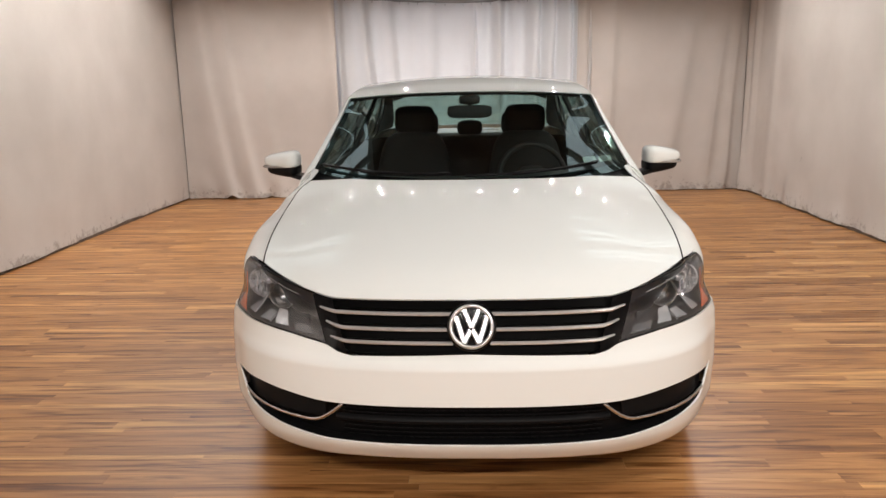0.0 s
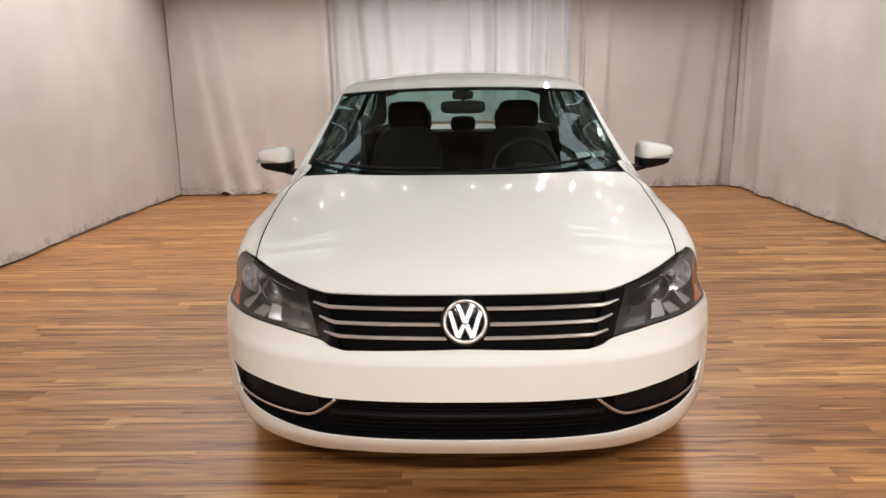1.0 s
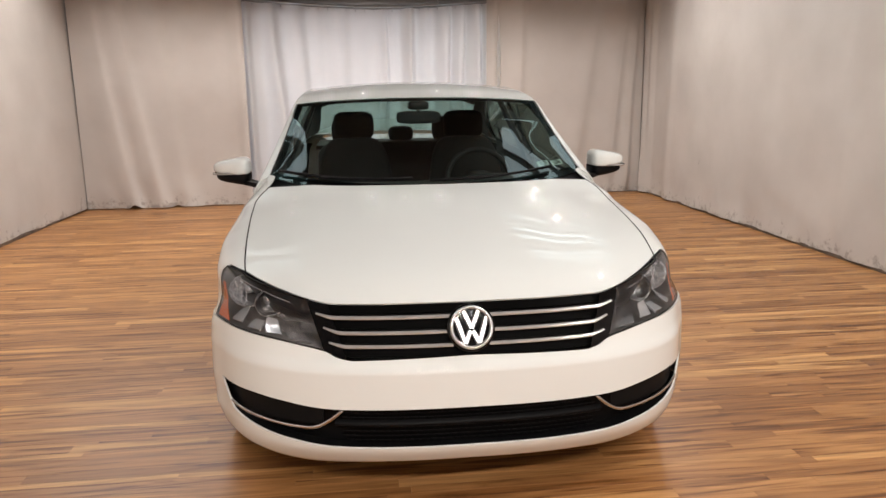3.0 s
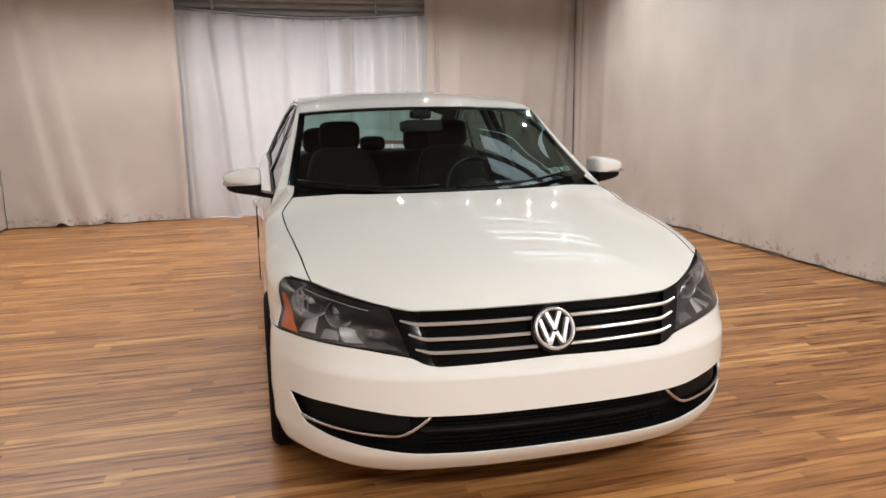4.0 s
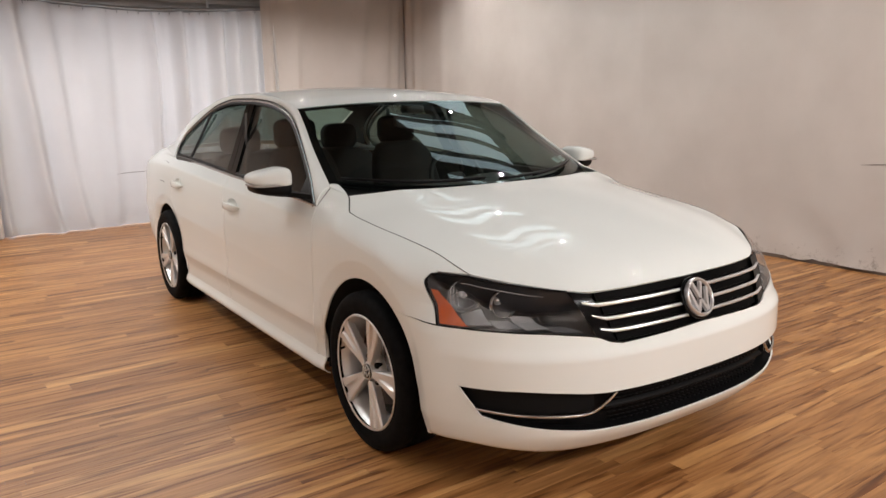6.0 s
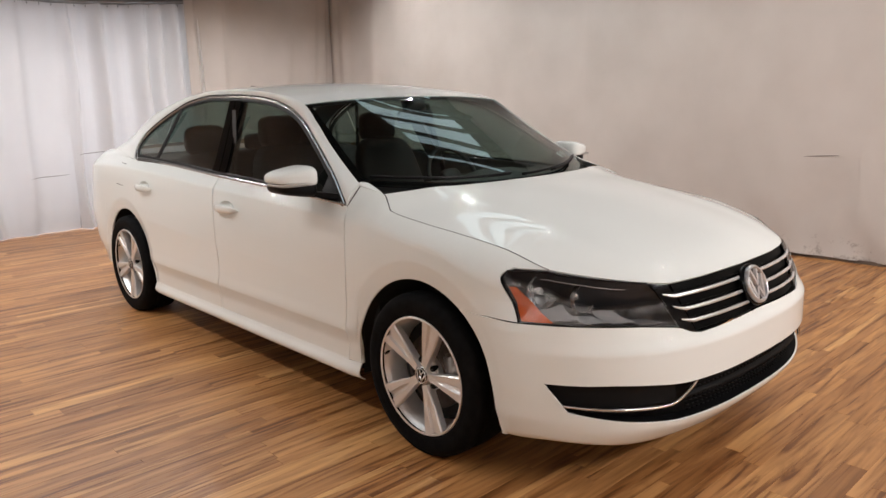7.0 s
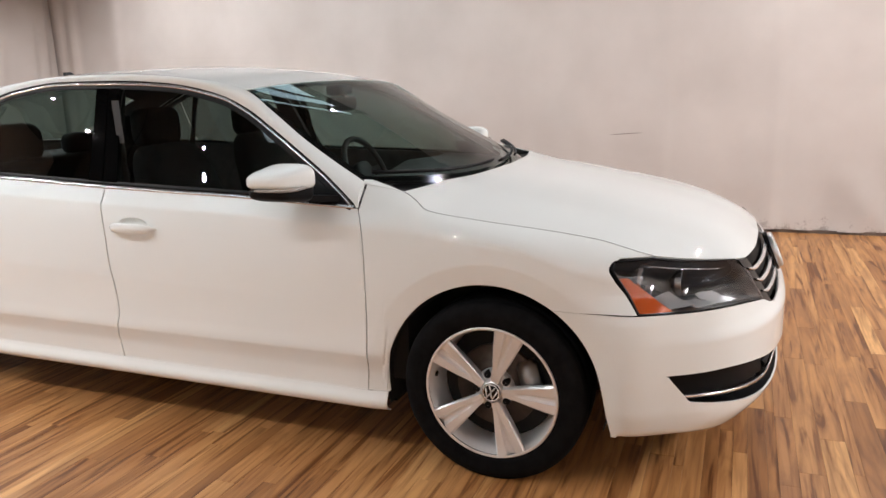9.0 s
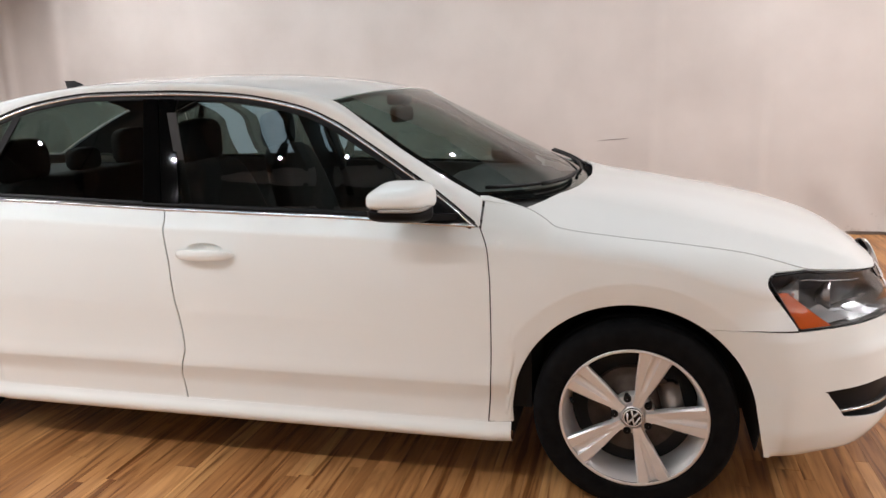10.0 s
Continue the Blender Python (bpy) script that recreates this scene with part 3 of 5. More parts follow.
# edges shared by panels
rear_cap_x = crv((3.6, 0.828), (3.94, 0.815), (4.2, 0.785), (4.52, 0.735), (4.93, 0.70))
rear_cap_z = crv((3.6, 1.036), (3.94, 1.045), (4.2, 1.068), (4.52, 1.080), (4.75, 1.065), (4.93, 1.03))
hl_bot = crv((0.40, 0.580), (0.44, 0.588), (0.48, 0.606), (0.56, 0.620), (0.65, 0.631), (0.78, 0.638), (0.90, 0.640))
GA = crv((0.2, 1.427), (0.27, 1.423), (0.435, 1.408), (0.60, 1.404), (0.76, 1.404), (0.83, 1.408), (0.88, 1.413), (0.955, 1.446))
GB = crv((0.2, 2.622), (0.274, 2.625), (0.36, 2.632), (0.42, 2.616), (0.48, 2.600), (0.60, 2.609), (0.69, 2.624), (0.826, 2.634), (0.92, 2.650), (0.954, 2.654), (1.015, 2.684))
GC = crv((0.25, 3.775), (1.05, 3.776))
HL_BACK = crv((0.60, 0.430), (0.640, 0.444), (0.70, 0.484), (0.75, 0.520), (0.783, 0.537), (0.80, 0.531), (0.811, 0.505))
SILL_TOP = 0.268
# top edge of the wing: along the bonnet's front edge over the lamp, then along the bonnet gap
rim_x = crv((0.10, 0.40), (0.135, 0.45), (0.165, 0.52), (0.285, 0.66), (0.408, 0.769), (0.6, 0.790), (0.8, 0.806), (1.0, 0.820), (1.19, 0.826), (1.235, 0.806), (1.30, 0.776), (1.44, 0.790))
rim_z = crv((0.10, 0.748), (0.135, 0.748), (0.165, 0.757), (0.285, 0.780), (0.408, 0.8065), (0.6, 0.860), (0.8, 0.890), (1.0, 0.914), (1.19, 0.944), (1.235, 0.972), (1.30, 1.000), (1.44, 1.030))
crease_z = crv((0.10, 0.665), (0.3, 0.69), (0.54, 0.735), (0.7, 0.785), (0.85, 0.835), (1.04, 0.860), (1.19, 0.872), (1.32, 0.879), (1.44, 0.886))


def wing_x(y, z):
    """Half width of the front wing and lamp, rounding over to the bonnet's edge."""
    zs, zt = crease_z(y), rim_z(y)
    if z <= zs:
        x = hw(y, z)
    else:
        f = min(1.0, (z - zs) / (zt - zs))
        c = 0.22 * min(1.0, max(0.0, (y - 0.75) / 0.3))
        x = rim_x(y) + (hw(y, zs) - rim_x(y)) * max(0.0, 1 - c * f - (1 - c) * f * f) ** 0.8
    k = min(1.0, max(0.0, (y - 1.26) / 0.17))
    if k > 0 and z > zs:
        b = belt(y)
        old = hw(y, z) if z <= b else lerp(hw(y, b), rim_x(y), min(1.0, (z - b) / (zt - b)))
        x = lerp(x, old, k * k * (3 - 2 * k))
    k = min(1.0, max(0.0, (0.68 - y) / 0.24))
    return x - 0.018 * k * k * (3 - 2 * k) * math.exp(-((z - 0.72) / 0.07) ** 2)


wing_mid = crv((0.50, 0.811), (0.541, 0.815), (0.62, 0.824), (0.8, 0.855), (1.0, 0.878), (1.2, 0.900), (1.44, 0.945))

for s in (-1, 1):
    bm = bmesh.new()

    def wing(u, v):
        u = u ** 1.35
        if v <= 0.75:
            w, z = v / 0.75, 0.5
            for _ in range(5):
                y = lerp(HL_BACK(z) + 0.003, GA(z) - 0.0022, u)
                z = lerp(max(arch(y, YW1), SILL_TOP + 0.003 if y > YW1 else 0.6415), wing_mid(y), w)
        else:
            w = (v - 0.75) / 0.25
            ya = lerp(HL_BACK(0.811) + 0.003, 0.412, w)
            y = lerp(ya, GA(0.945) - 0.003, u)
            z = lerp(wing_mid(y), rim_z(y), w)
            za = lerp(wing_mid(ya), rim_z(ya), w)
            z += (lerp(0.811, rim_z(0.412), w) - za) * (1 - u) ** 14
        x = wing_x(y, z) + (0.0035 if v > 0.999 else 0)
        return Vector((s * x, y, z))
    grid(bm, wing, 110, 64)
    thick(part("front_fender", bm, M_PAINT, CAR, "white front wing with a round wheel arch"), 0.006)
    # dark slot along the bonnet's side
    bm = bmesh.new()
    grid(bm, lambda u, v: Vector((s * (rim_x(lerp(0.405, 1.31, u)) + 0.0012 + lerp(-0.0026, 0.0026, v)), lerp(0.405, 1.31, u), rim_z(lerp(0.405, 1.31, u)) + 0.0033)), 80, 2)
    part("bonnet_gap", bm, M_DARK, CAR, "thin dark gap beside the bonnet")
    # dark seals behind the door gaps
    for edge, za, zb in ((GA, 0.275, 0.95), (GB, 0.275, 1.0)):
        bm = bmesh.new()
        grid(bm, lambda u, v: Vector((s * (hw(edge(lerp(za, zb, u)), lerp(za, zb, u)) - 0.0055), edge(lerp(za, zb, u)) + lerp(-0.008, 0.008, v), lerp(za, zb, u))), 40, 2)
        part("door_gap", bm, M_DARK, CAR, "dark rubber seal in the door gap")
    # rolled lips of the wheel arches
    for yc, x_of, a0, a1 in ((YW1, wing_x, 37, 186.5), (YW2, hw, -6.5, 186.5)):
        bm = bmesh.new()
        pts = []
        for i in range(61):
            a = radians(lerp(a0, a1, i / 60))
            y, z = yc - 0.3975 * math.cos(a), 0.316 + 0.3975 * math.sin(a)
            pts.append((s * (x_of(y, z) - 0.0035), y, z))
        tube(bm, pts, 0.0042, 6)
        part("arch_lip", bm, M_PAINT, CAR)
    door_f = side_panel("front_door", lambda z: GA(z) + 0.0022, lambda z: GB(z) - 0.0028, lambda y: SILL_TOP + 0.0008, belt, 160, 120, s, bowls=((2.478, 0.863),))
    door_r = side_panel("rear_door", lambda z: GB(z) + 0.0028, GC, lambda y: max(SILL_TOP + 0.0008, arch(y, YW2, 0.397)), belt, 150, 120, s, bowls=((3.603, 0.894),))
    side_panel("sill", lambda z: 1.345, lambda z: 3.565, lambda y: 0.19, lambda y: SILL_TOP, 30, 14, s, "white sill strip under the doors")
    side_panel("rear_quarter", lambda z: GC(z) + 0.0005, lambda z: 4.90, lambda y: max(arch(y, YW2), 0.262 if y < YW2 else 0.27), belt, 100, 50, s,
               "white rear wing with a wheel arch", cap=lambda y: (rear_cap_x(y), y, rear_cap_z(y)), ncap=6)
    side_panel("fender_foot", lambda z: YW1 + math.sqrt(0.3965 ** 2 - (z - 0.316) ** 2), lambda z: GA(z) - 0.02, lambda y: SILL_TOP + 0.001, lambda y: 0.40, 8, 10, s, off=-0.0015)
    # dark lining that closes the gaps
    bm = bmesh.new()

    def lining(u, v):
        y = lerp(0.56, 4.80, u)
        z = max(lerp(0.24, belt(y) - lerp(0.20, 0.04, min(1.0, (y - 0.56) / 0.5)), v), arch(y, YW1, 0.41), arch(y, YW2, 0.41))
        return Vector((s * (hw(y, z) - 0.026), y, z))
    grid(bm, lining, 160, 16)
    thick(part("inner_side", bm, M_DARK, CAR, "dark inner body behind the panels"), 0.003)
    for yc in (YW1, YW2):
        bm = bmesh.new()
        def liner(u, v):
            a = math.pi * u * 1.15 - 0.075 * math.pi
            r = 0.405
            py, pz = yc - r * math.cos(a), 0.316 + r * math.sin(a)
            x = lerp(hw(py, max(pz, 0.25)) - 0.012, 0.52, v)
            return Vector((s * x, py, pz))
        grid(bm, liner, 40, 3)
        rim_v = [bm.verts.new((s * 0.52, yc - 0.405 * math.cos(a), 0.316 + 0.405 * math.sin(a))) for a in [math.pi * (i / 24 * 1.15 - 0.075) for i in range(25)]]
        bm.faces.new(rim_v)
        thick(part("wheel_housing", bm, M_DARK, CAR, "black wheel arch lining"), 0.004)

# front bumper: upper band, lower lip, joined at the corners
bm = bmesh.new()
OPEN_OUT = 0.727
open_top = crv((0.0, 0.4205), (0.26, 0.4200), (0.30, 0.422), (0.42, 0.4355), (0.54, 0.4425), (0.63, 0.4405), (0.73, 0.4385), (1.0, 0.436))
chin = crv((0.0, 0.208), (0.20, 0.203), (0.35, 0.190), (0.42, 0.193), (0.55, 0.212), (0.70, 0.224), (0.85, 0.218), (1.0, 0.208))
lip_top = crv((0.0, 0.278), (0.13, 0.278), (0.27, 0.279), (0.40, 0.293), (0.52, 0.312), (0.60, 0.327), (0.66, 0.339), (0.75, 0.36))
for s in (-1, 1):
    def top_z(f):
        p = front_pt(f, 0.62)
        return 0.588 - 0.010 * min(1, p.x / 0.40) if p.x < 0.405 else hl_bot(p.x) - 0.0012

    def low_top(f):
        k = min(1.0, max(0.0, (OPEN_OUT - f) / 0.065))
        return lerp(open_top(f), lip_top(f), k ** 0.8)

    def round_f(u, z):
        ye = YW1 - (math.sqrt(max(0.01, 0.396 ** 2 - (z - 0.316) ** 2)) if z > 0.36 else 0.394 + 0.028 * (0.36 - z) / 0.15)
        fe = math.acos(min(1.0, (YFR - ye) / (YFR - nose(z))) ** 2.1) * 2 / math.pi
        return u / 0.85 * 0.80 if u < 0.85 else lerp(0.80, fe, (u - 0.85) / 0.15)

    def up(u, v):
        z = 0.5
        for _ in range(3):
            f = round_f(u, z)
            z = lerp(open_top(f), top_z(f), v)
        return front_pt(f, z, s)

    def down(u, v):
        z = 0.3
        for _ in range(3):
            f = round_f(u, z)
            z = lerp(chin(f), low_top(f), v)
        return front_pt(f, z, s)
    grid(bm, up, 100, 40)
    grid(bm, down, 100, 14)
    # under-turned lip
    def under(u, v):
        p = down(u, 0)
        e = max(0.0, 1 - (u / 0.96) ** 6)
        q = Vector((p.x * lerp(1, 0.93, e), p.y + 0.10 * (1 - u * 0.6) * e, p.z - 0.010))
        return p.lerp(q, v)
    grid(bm, under, 100, 3)
bmesh.ops.remove_doubles(bm, verts=bm.verts, dist=0.0012)
thick(part("front_bumper", bm, M_PAINT, CAR, "white front bumper with a wide lower opening"), 0.007)

# hood
bm = bmesh.new()
edge_y = crv((0.0, 0.095), (0.25, 0.105), (0.45, 0.135), (0.52, 0.165), (0.66, 0.285), (0.772, 0.41))
edge_z = crv((0.0, 0.748), (0.3, 0.748), (0.45, 0.748), (0.53, 0.758), (0.66, 0.780), (0.772, 0.808))
rear_y = crv((0.0, 1.13), (0.3, 1.15), (0.5, 1.19), (0.7, 1.262), (0.776, 1.30))
hood_mid = crv((0.0, 0.748), (0.035, 0.785), (0.10, 0.822), (0.25, 0.872), (0.5, 0.935), (0.8, 0.992), (1.0, 1.016))
hood_rear_z = crv((0.0, 1.016), (0.5, 1.015), (0.7, 1.007), (0.776, 1.000))


def hood(u, v):
    a = 2 * u - 1
    s = -1 if a < 0 else 1
    a = abs(a)
    a = 1 - (1 - a) ** 1.15
    yy = lerp(0.41, 1.30, v)
    xe = rim_x(yy) - 0.0025
    x = a * xe
    y = lerp(edge_y(min(x, 0.772)), rear_y(x), v)
    zs = rim_z(yy)
    zf, zr = edge_z(min(x, 0.772)), hood_rear_z(x)
    base = lerp(zf, zr, v)
    crown = (hood_mid(v) - lerp(0.748, 1.016, v)) * (1 - a ** 2.6) + (zs - lerp(0.808, 1.0, v)) * a ** 2.6
    ridge = 0.006 * math.exp(-((a - 0.74) / 0.09) ** 2) * min(1, v * 4) * (1 - 0.4 * v)
    p = Vector((x, y, base + crown + ridge))
    p = p.lerp(Vector((xe, yy, rim_z(yy))), max(0.0, (a - 0.72) / 0.28) ** 2.5)
    return Vector((s * p.x, p.y, p.z))


rows = grid(bm, hood, 90, 60)
for _ in range(30):
    new_co = {}
    for i in range(1, 90):
        for j in range(1, 60):
            new_co[i, j] = (rows[i - 1][j].co + rows[i + 1][j].co + rows[i][j - 1].co + rows[i][j + 1].co) / 8 + rows[i][j].co / 2
    for (i, j), co in new_co.items():
        rows[i][j].co = co
thick(part("hood", bm, M_PAINT, CAR, "smooth white bonnet with soft ridges"), 0.007)
# front turn-down of the hood
bm = bmesh.new()
grid(bm, lambda u, v: hood(u, 0) + Vector((0, 0.02 * v, -0.022 * v)), 90, 3)
part("hood_edge", bm, M_BLACK, CAR, "black seal under the bonnet edge")

# windscreen, roof, rear window
ws_edge = path3((0.790, 1.462, 1.037), (0.763, 1.60, 1.115), (0.735, 1.745, 1.20), (0.705, 1.885, 1.294), (0.68, 2.03, 1.384))
ws_mid = path3((0, 1.13, 0.985), (0, 1.42, 1.139), (0, 1.70, 1.280), (0, 1.985, 1.411))
roof_edge = path3((0.68, 2.03, 1.384), (0.662, 2.2, 1.422), (0.630, 2.47, 1.452), (0.610, 2.79, 1.470), (0.603, 3.09, 1.470), (0.605, 3.40, 1.45), (0.615, 3.66, 1.41), (0.645, 3.92, 1.345))
roof_mid = path3((0, 1.985, 1.411), (0, 2.2, 1.458), (0, 2.5, 1.493), (0, 2.8, 1.506), (0, 3.1, 1.506), (0, 3.45, 1.49), (0, 3.87, 1.448))
bl_edge = path3((0.645, 3.92, 1.345), (0.665, 4.17, 1.245), (0.69, 4.38, 1.15), (0.73, 4.52, 1.088))
bl_mid = path3((0, 3.87, 1.448), (0, 4.15, 1.345), (0, 4.4, 1.225), (0, 4.62, 1.108))


def span(edge, mid, pw=2.2, inner=1.0):
    def fn(u, v):
        a = (2 * u - 1) * inner
        e, m = edge(v), mid(v)
        k = 1 - abs(a) ** pw
        return Vector((a * e.x, lerp(e.y, m.y, k), lerp(e.z, m.z, k)))
    return fn


bm = bmesh.new()
grid(bm, span(ws_edge, ws_mid, 2.4, 0.992), 40, 24)
ob = part("windscreen", bm, M_GLASS, CAR, "curved windscreen with dark tinted top")
ob.visible_shadow = False
bm = bmesh.new()
grid(bm, span(roof_edge, roof_mid, 2.1), 50, 50)
thick(part("roof", bm, M_PAINT, CAR, "smooth white roof"), 0.006)
bm = bmesh.new()
grid(bm, span(bl_edge, bl_mid, 2.4, 0.98), 30, 16)
ob = part("rear_window", bm, M_GLASS, CAR, "rear window glass")
ob.visible_shadow = False
# white corners of the wings beside the windscreen's foot
for s in (-1, 1):
    bm = bmesh.new()
    foot = span(ws_edge, ws_mid, 2.4, 0.992)

    def corner(u, v):
        y = lerp(1.296, 1.452, u)
        p = Vector((rim_x(y) + 0.004, y, rim_z(y) + 0.001))
        q = foot(0.5 + 0.5 * lerp(0.925, 0.998, u), 0.012) + Vector((0, -0.004, 0.004))
        m = p.lerp(q, v * min(1.0, u / 0.6))
        return Vector((s * m.x, m.y, m.z + 0.003 * math.sin(math.pi * v) * u))
    grid(bm, corner, 16, 6)
    thick(part("wing_corner", bm, M_PAINT, CAR), 0.005)
# black ceramic border of the windscreen
bm = bmesh.new()
wsf = span(ws_edge, ws_mid, 2.4, 0.992)
for u0, u1, v0, v1 in ((0, 0.022, 0, 1), (0.978, 1, 0, 1), (0.022, 0.978, 0.0, 0.075), (0.022, 0.978, 0.965, 1)):
    grid(bm, lambda u, v: wsf(lerp(u0, u1, u), lerp(v0, v1, v)) + Vector((0, 0.004, -0.004)), 40 if u1 - u0 > 0.5 else 2, 24 if v1 - v0 > 0.5 else 2)
part("windscreen_border", bm, M_GLOSSBLACK, CAR, "black border band of the windscreen")

# side frames between the windows and the roof
IN = [(1.443, 0.957), (1.59, 1.062), (1.70, 1.132), (1.865, 1.232), (2.01, 1.314), (2.16, 1.372), (2.453, 1.427), (2.789, 1.447), (3.081, 1.450), (3.37, 1.420), (3.57, 1.362), (3.79, 1.275), (3.93, 1.19), (3.975, 1.10), (3.945, 1.045)]
OUT = [(0.790, 1.450, 1.036), (0.763, 1.60, 1.115), (0.735, 1.745, 1.20), (0.705, 1.885, 1.294), (0.68, 2.03, 1.384), (0.662, 2.2, 1.422), (0.630, 2.47, 1.452), (0.610, 2.79, 1.470), (0.603, 3.09, 1.470), (0.605, 3.40, 1.45), (0.615, 3.66, 1.41), (0.645, 3.92, 1.345), (0.665, 4.17, 1.245), (0.69, 4.38, 1.15), (0.73, 4.52, 1.088)]
dlo_top = crv((1.467, 0.956), (1.60, 1.052), (1.707, 1.118), (1.873, 1.219), (2.017, 1.300), (2.16, 1.357), (2.453, 1.411), (2.789, 1.430), (3.081, 1.434), (3.361, 1.404), (3.556, 1.347), (3.773, 1.260), (3.90, 1.185), (3.945, 1.13))
n_in = len(IN) - 1
in_y, in_z = crv(*[(i / n_in, p[0]) for i, p in enumerate(IN)]), crv(*[(i / n_in, p[1]) for i, p in enumerate(IN)])
out_f = [crv(*[(i / n_in, p[k]) for i, p in enumerate(OUT)]) for k in range(3)]


def strip_side(name, pts, w0, w1, off, material, s, label="", parent=None):
    """A thin band along (y, z) points on the glass side, from w0 to w1 across."""
    bm = bmesh.new()
    n = len(pts) - 1

    def fn(u, v):
        i = round(u * n)
        a, b = pts[max(0, i - 1)], pts[min(n, i + 1)]
        d = Vector((b[0] - a[0], b[1] - a[1])).normalized()
        w = lerp(w0, w1, v)
        y, z = pts[i][0] - d.y * w, pts[i][1] + d.x * w
        return Vector((s * (glass_hw(z) + off + 0.003 * math.sin(math.pi * v)), y, z))
    grid(bm, fn, n, 4)
    return thick(part(name, bm, material, parent or CAR, label), 0.004)


def ys(a, b, n):
    return [lerp(a, b, i / n) for i in range(n + 1)]


top_pts = [(y, dlo_top(y)) for y in ys(1.467, 3.945, 90)] + [(3.945, 1.10), (3.925, 1.07), (3.90, 1.055)]
belt_pts = [(y, belt(y) + 0.006) for y in ys(1.46, 3.915, 60)]
for s in (-1, 1):
    bm = bmesh.new()

    def frame_pt(u, v):
        p = Vector((glass_hw(in_z(u)) + 0.004, in_y(u), in_z(u)))
        q = Vector((out_f[0](u), out_f[1](u), out_f[2](u)))
        r = p.lerp(q, v)
        b = 0.012 * math.sin(math.pi * v)
        return Vector((s * (r.x + b), r.y, r.z + b * 0.8))
    grid(bm, frame_pt, 110, 10)
    thick(part("side_frame", bm, M_PAINT, CAR, "white pillar and roof rail round the side windows"), 0.006)
    bm = bmesh.new()      # foot of the windscreen pillar on the wing

    def foot_strip(u, v):
        z = lerp(0.950, 1.034, u)
        e = Vector((s * (wing_x(1.448, z) + 0.003), 1.447, z + 0.001))
        p = frame_pt(0.012, min(1.0, max(0.0, (z - 0.957) / 0.079)))
        return e.lerp(p, v)
    grid(bm, foot_strip, 12, 3)
    thick(part("pillar_base", bm, M_PAINT, CAR), 0.004)
    bm = bmesh.new()      # white shoulder between the rear pillar and the wing

    def shoulder(u, v):
        y = lerp(3.93, 4.53, u)
        q = Vector((s * (rear_cap_x(y) + 0.005), y, rear_cap_z(y) - 0.004))
        p = frame_pt(1.0, min(1.0, max(0.0, (y - 3.945) / 0.575)))
        p = Vector((p.x * 0.985, p.y, p.z + 0.004))
        return q.lerp(p, v)
    grid(bm, shoulder, 24, 3)
    thick(part("pillar_foot", bm, M_PAINT, CAR), 0.004)
    bm = bmesh.new()
    grid(bm, lambda u, v: frame_pt(lerp(0.02, 0.98, u), lerp(0.05, 0.95, v)) + Vector((-s * 0.022, 0, -0.010)), 80, 4)
    thick(part("pillar_lining", bm, M_LINER, CAR, "dark lining inside the window pillars"), 0.004)
    strip_side("window_seal", top_pts, 0.008, 0.020, 0.000, M_BLACK, s, "black rubber seal over the side windows")
    strip_side("window_trim", top_pts, -0.002, 0.006, 0.004, M_CHROME, s, "bright chrome trim round the side windows")
    strip_side("window_trim", belt_pts, -0.005, 0.006, 0.004, M_CHROME, s, "bright chrome trim along the window sill")
    strip_side("window_seal", belt_pts, 0.008, 0.022, 0.000, M_BLACK, s, "black rubber seal along the window sill")
    strip_side("window_seal", top_pts, -0.022, -0.005, 0.000, M_BLACK, s, "black rubber seal under the trim")
    for nm, y0, y1 in (("front_window", 1.47, 2.69), ("rear_window_pane", 2.70, 3.565), ("quarter_pane", 3.57, 3.94)):
        bm = bmesh.new()
        grid(bm, lambda u, v: Vector((s * (glass_hw(lerp(belt(lerp(y0, y1, u)), dlo_top(lerp(y0, y1, u)), v)) - 0.006), lerp(y0, y1, u), lerp(belt(lerp(y0, y1, u)), dlo_top(lerp(y0, y1, u)), v))), 30, 14)
        ob = part(nm, bm, M_SIDEGLASS, CAR, "tinted side window glass")
        ob.visible_shadow = False
    for a0, a1, b0, b1 in ((2.612, 2.688, 2.712, 2.778), (2.694, 2.772, 2.784, 2.850)):
        bm = bmesh.new()
        grid(bm, lambda u, v: Vector((s * (glass_hw(lerp(0.995, 1.425, v)) + 0.001), lerp(lerp(a0, b0, v), lerp(a1, b1, v), u), lerp(0.995, 1.425, v))), 3, 14)
        thick(part("pillar_cover", bm, M_PILLAR, CAR, "black cover on the middle door pillar"), 0.006)
    bm = bmesh.new()
    grid(bm, lambda u, v: Vector((s * (glass_hw(lerp(1.05, 1.33, v)) - 0.002), lerp(lerp(3.600, 3.425, v), lerp(3.640, 3.46, v), u), lerp(1.035, 1.36, v))), 2, 8)
    thick(part("window_divider", bm, M_BLACK, CAR), 0.006)
    # mirror foot triangle
    bm = bmesh.new()
    grid(bm, lambda u, v: Vector((s * (glass_hw(lerp(belt(lerp(1.48, 1.66, u)), dlo_top(lerp(1.48, 1.66, u)), v)) - 0.001), lerp(1.48, 1.66, u), lerp(belt(lerp(1.48, 1.66, u)) + 0.01, dlo_top(lerp(1.48, 1.66, u)) - 0.005, v))), 8, 6)
    thick(part("mirror_foot", bm, M_BLACK, CAR, "black triangle at the mirror's foot"), 0.006)

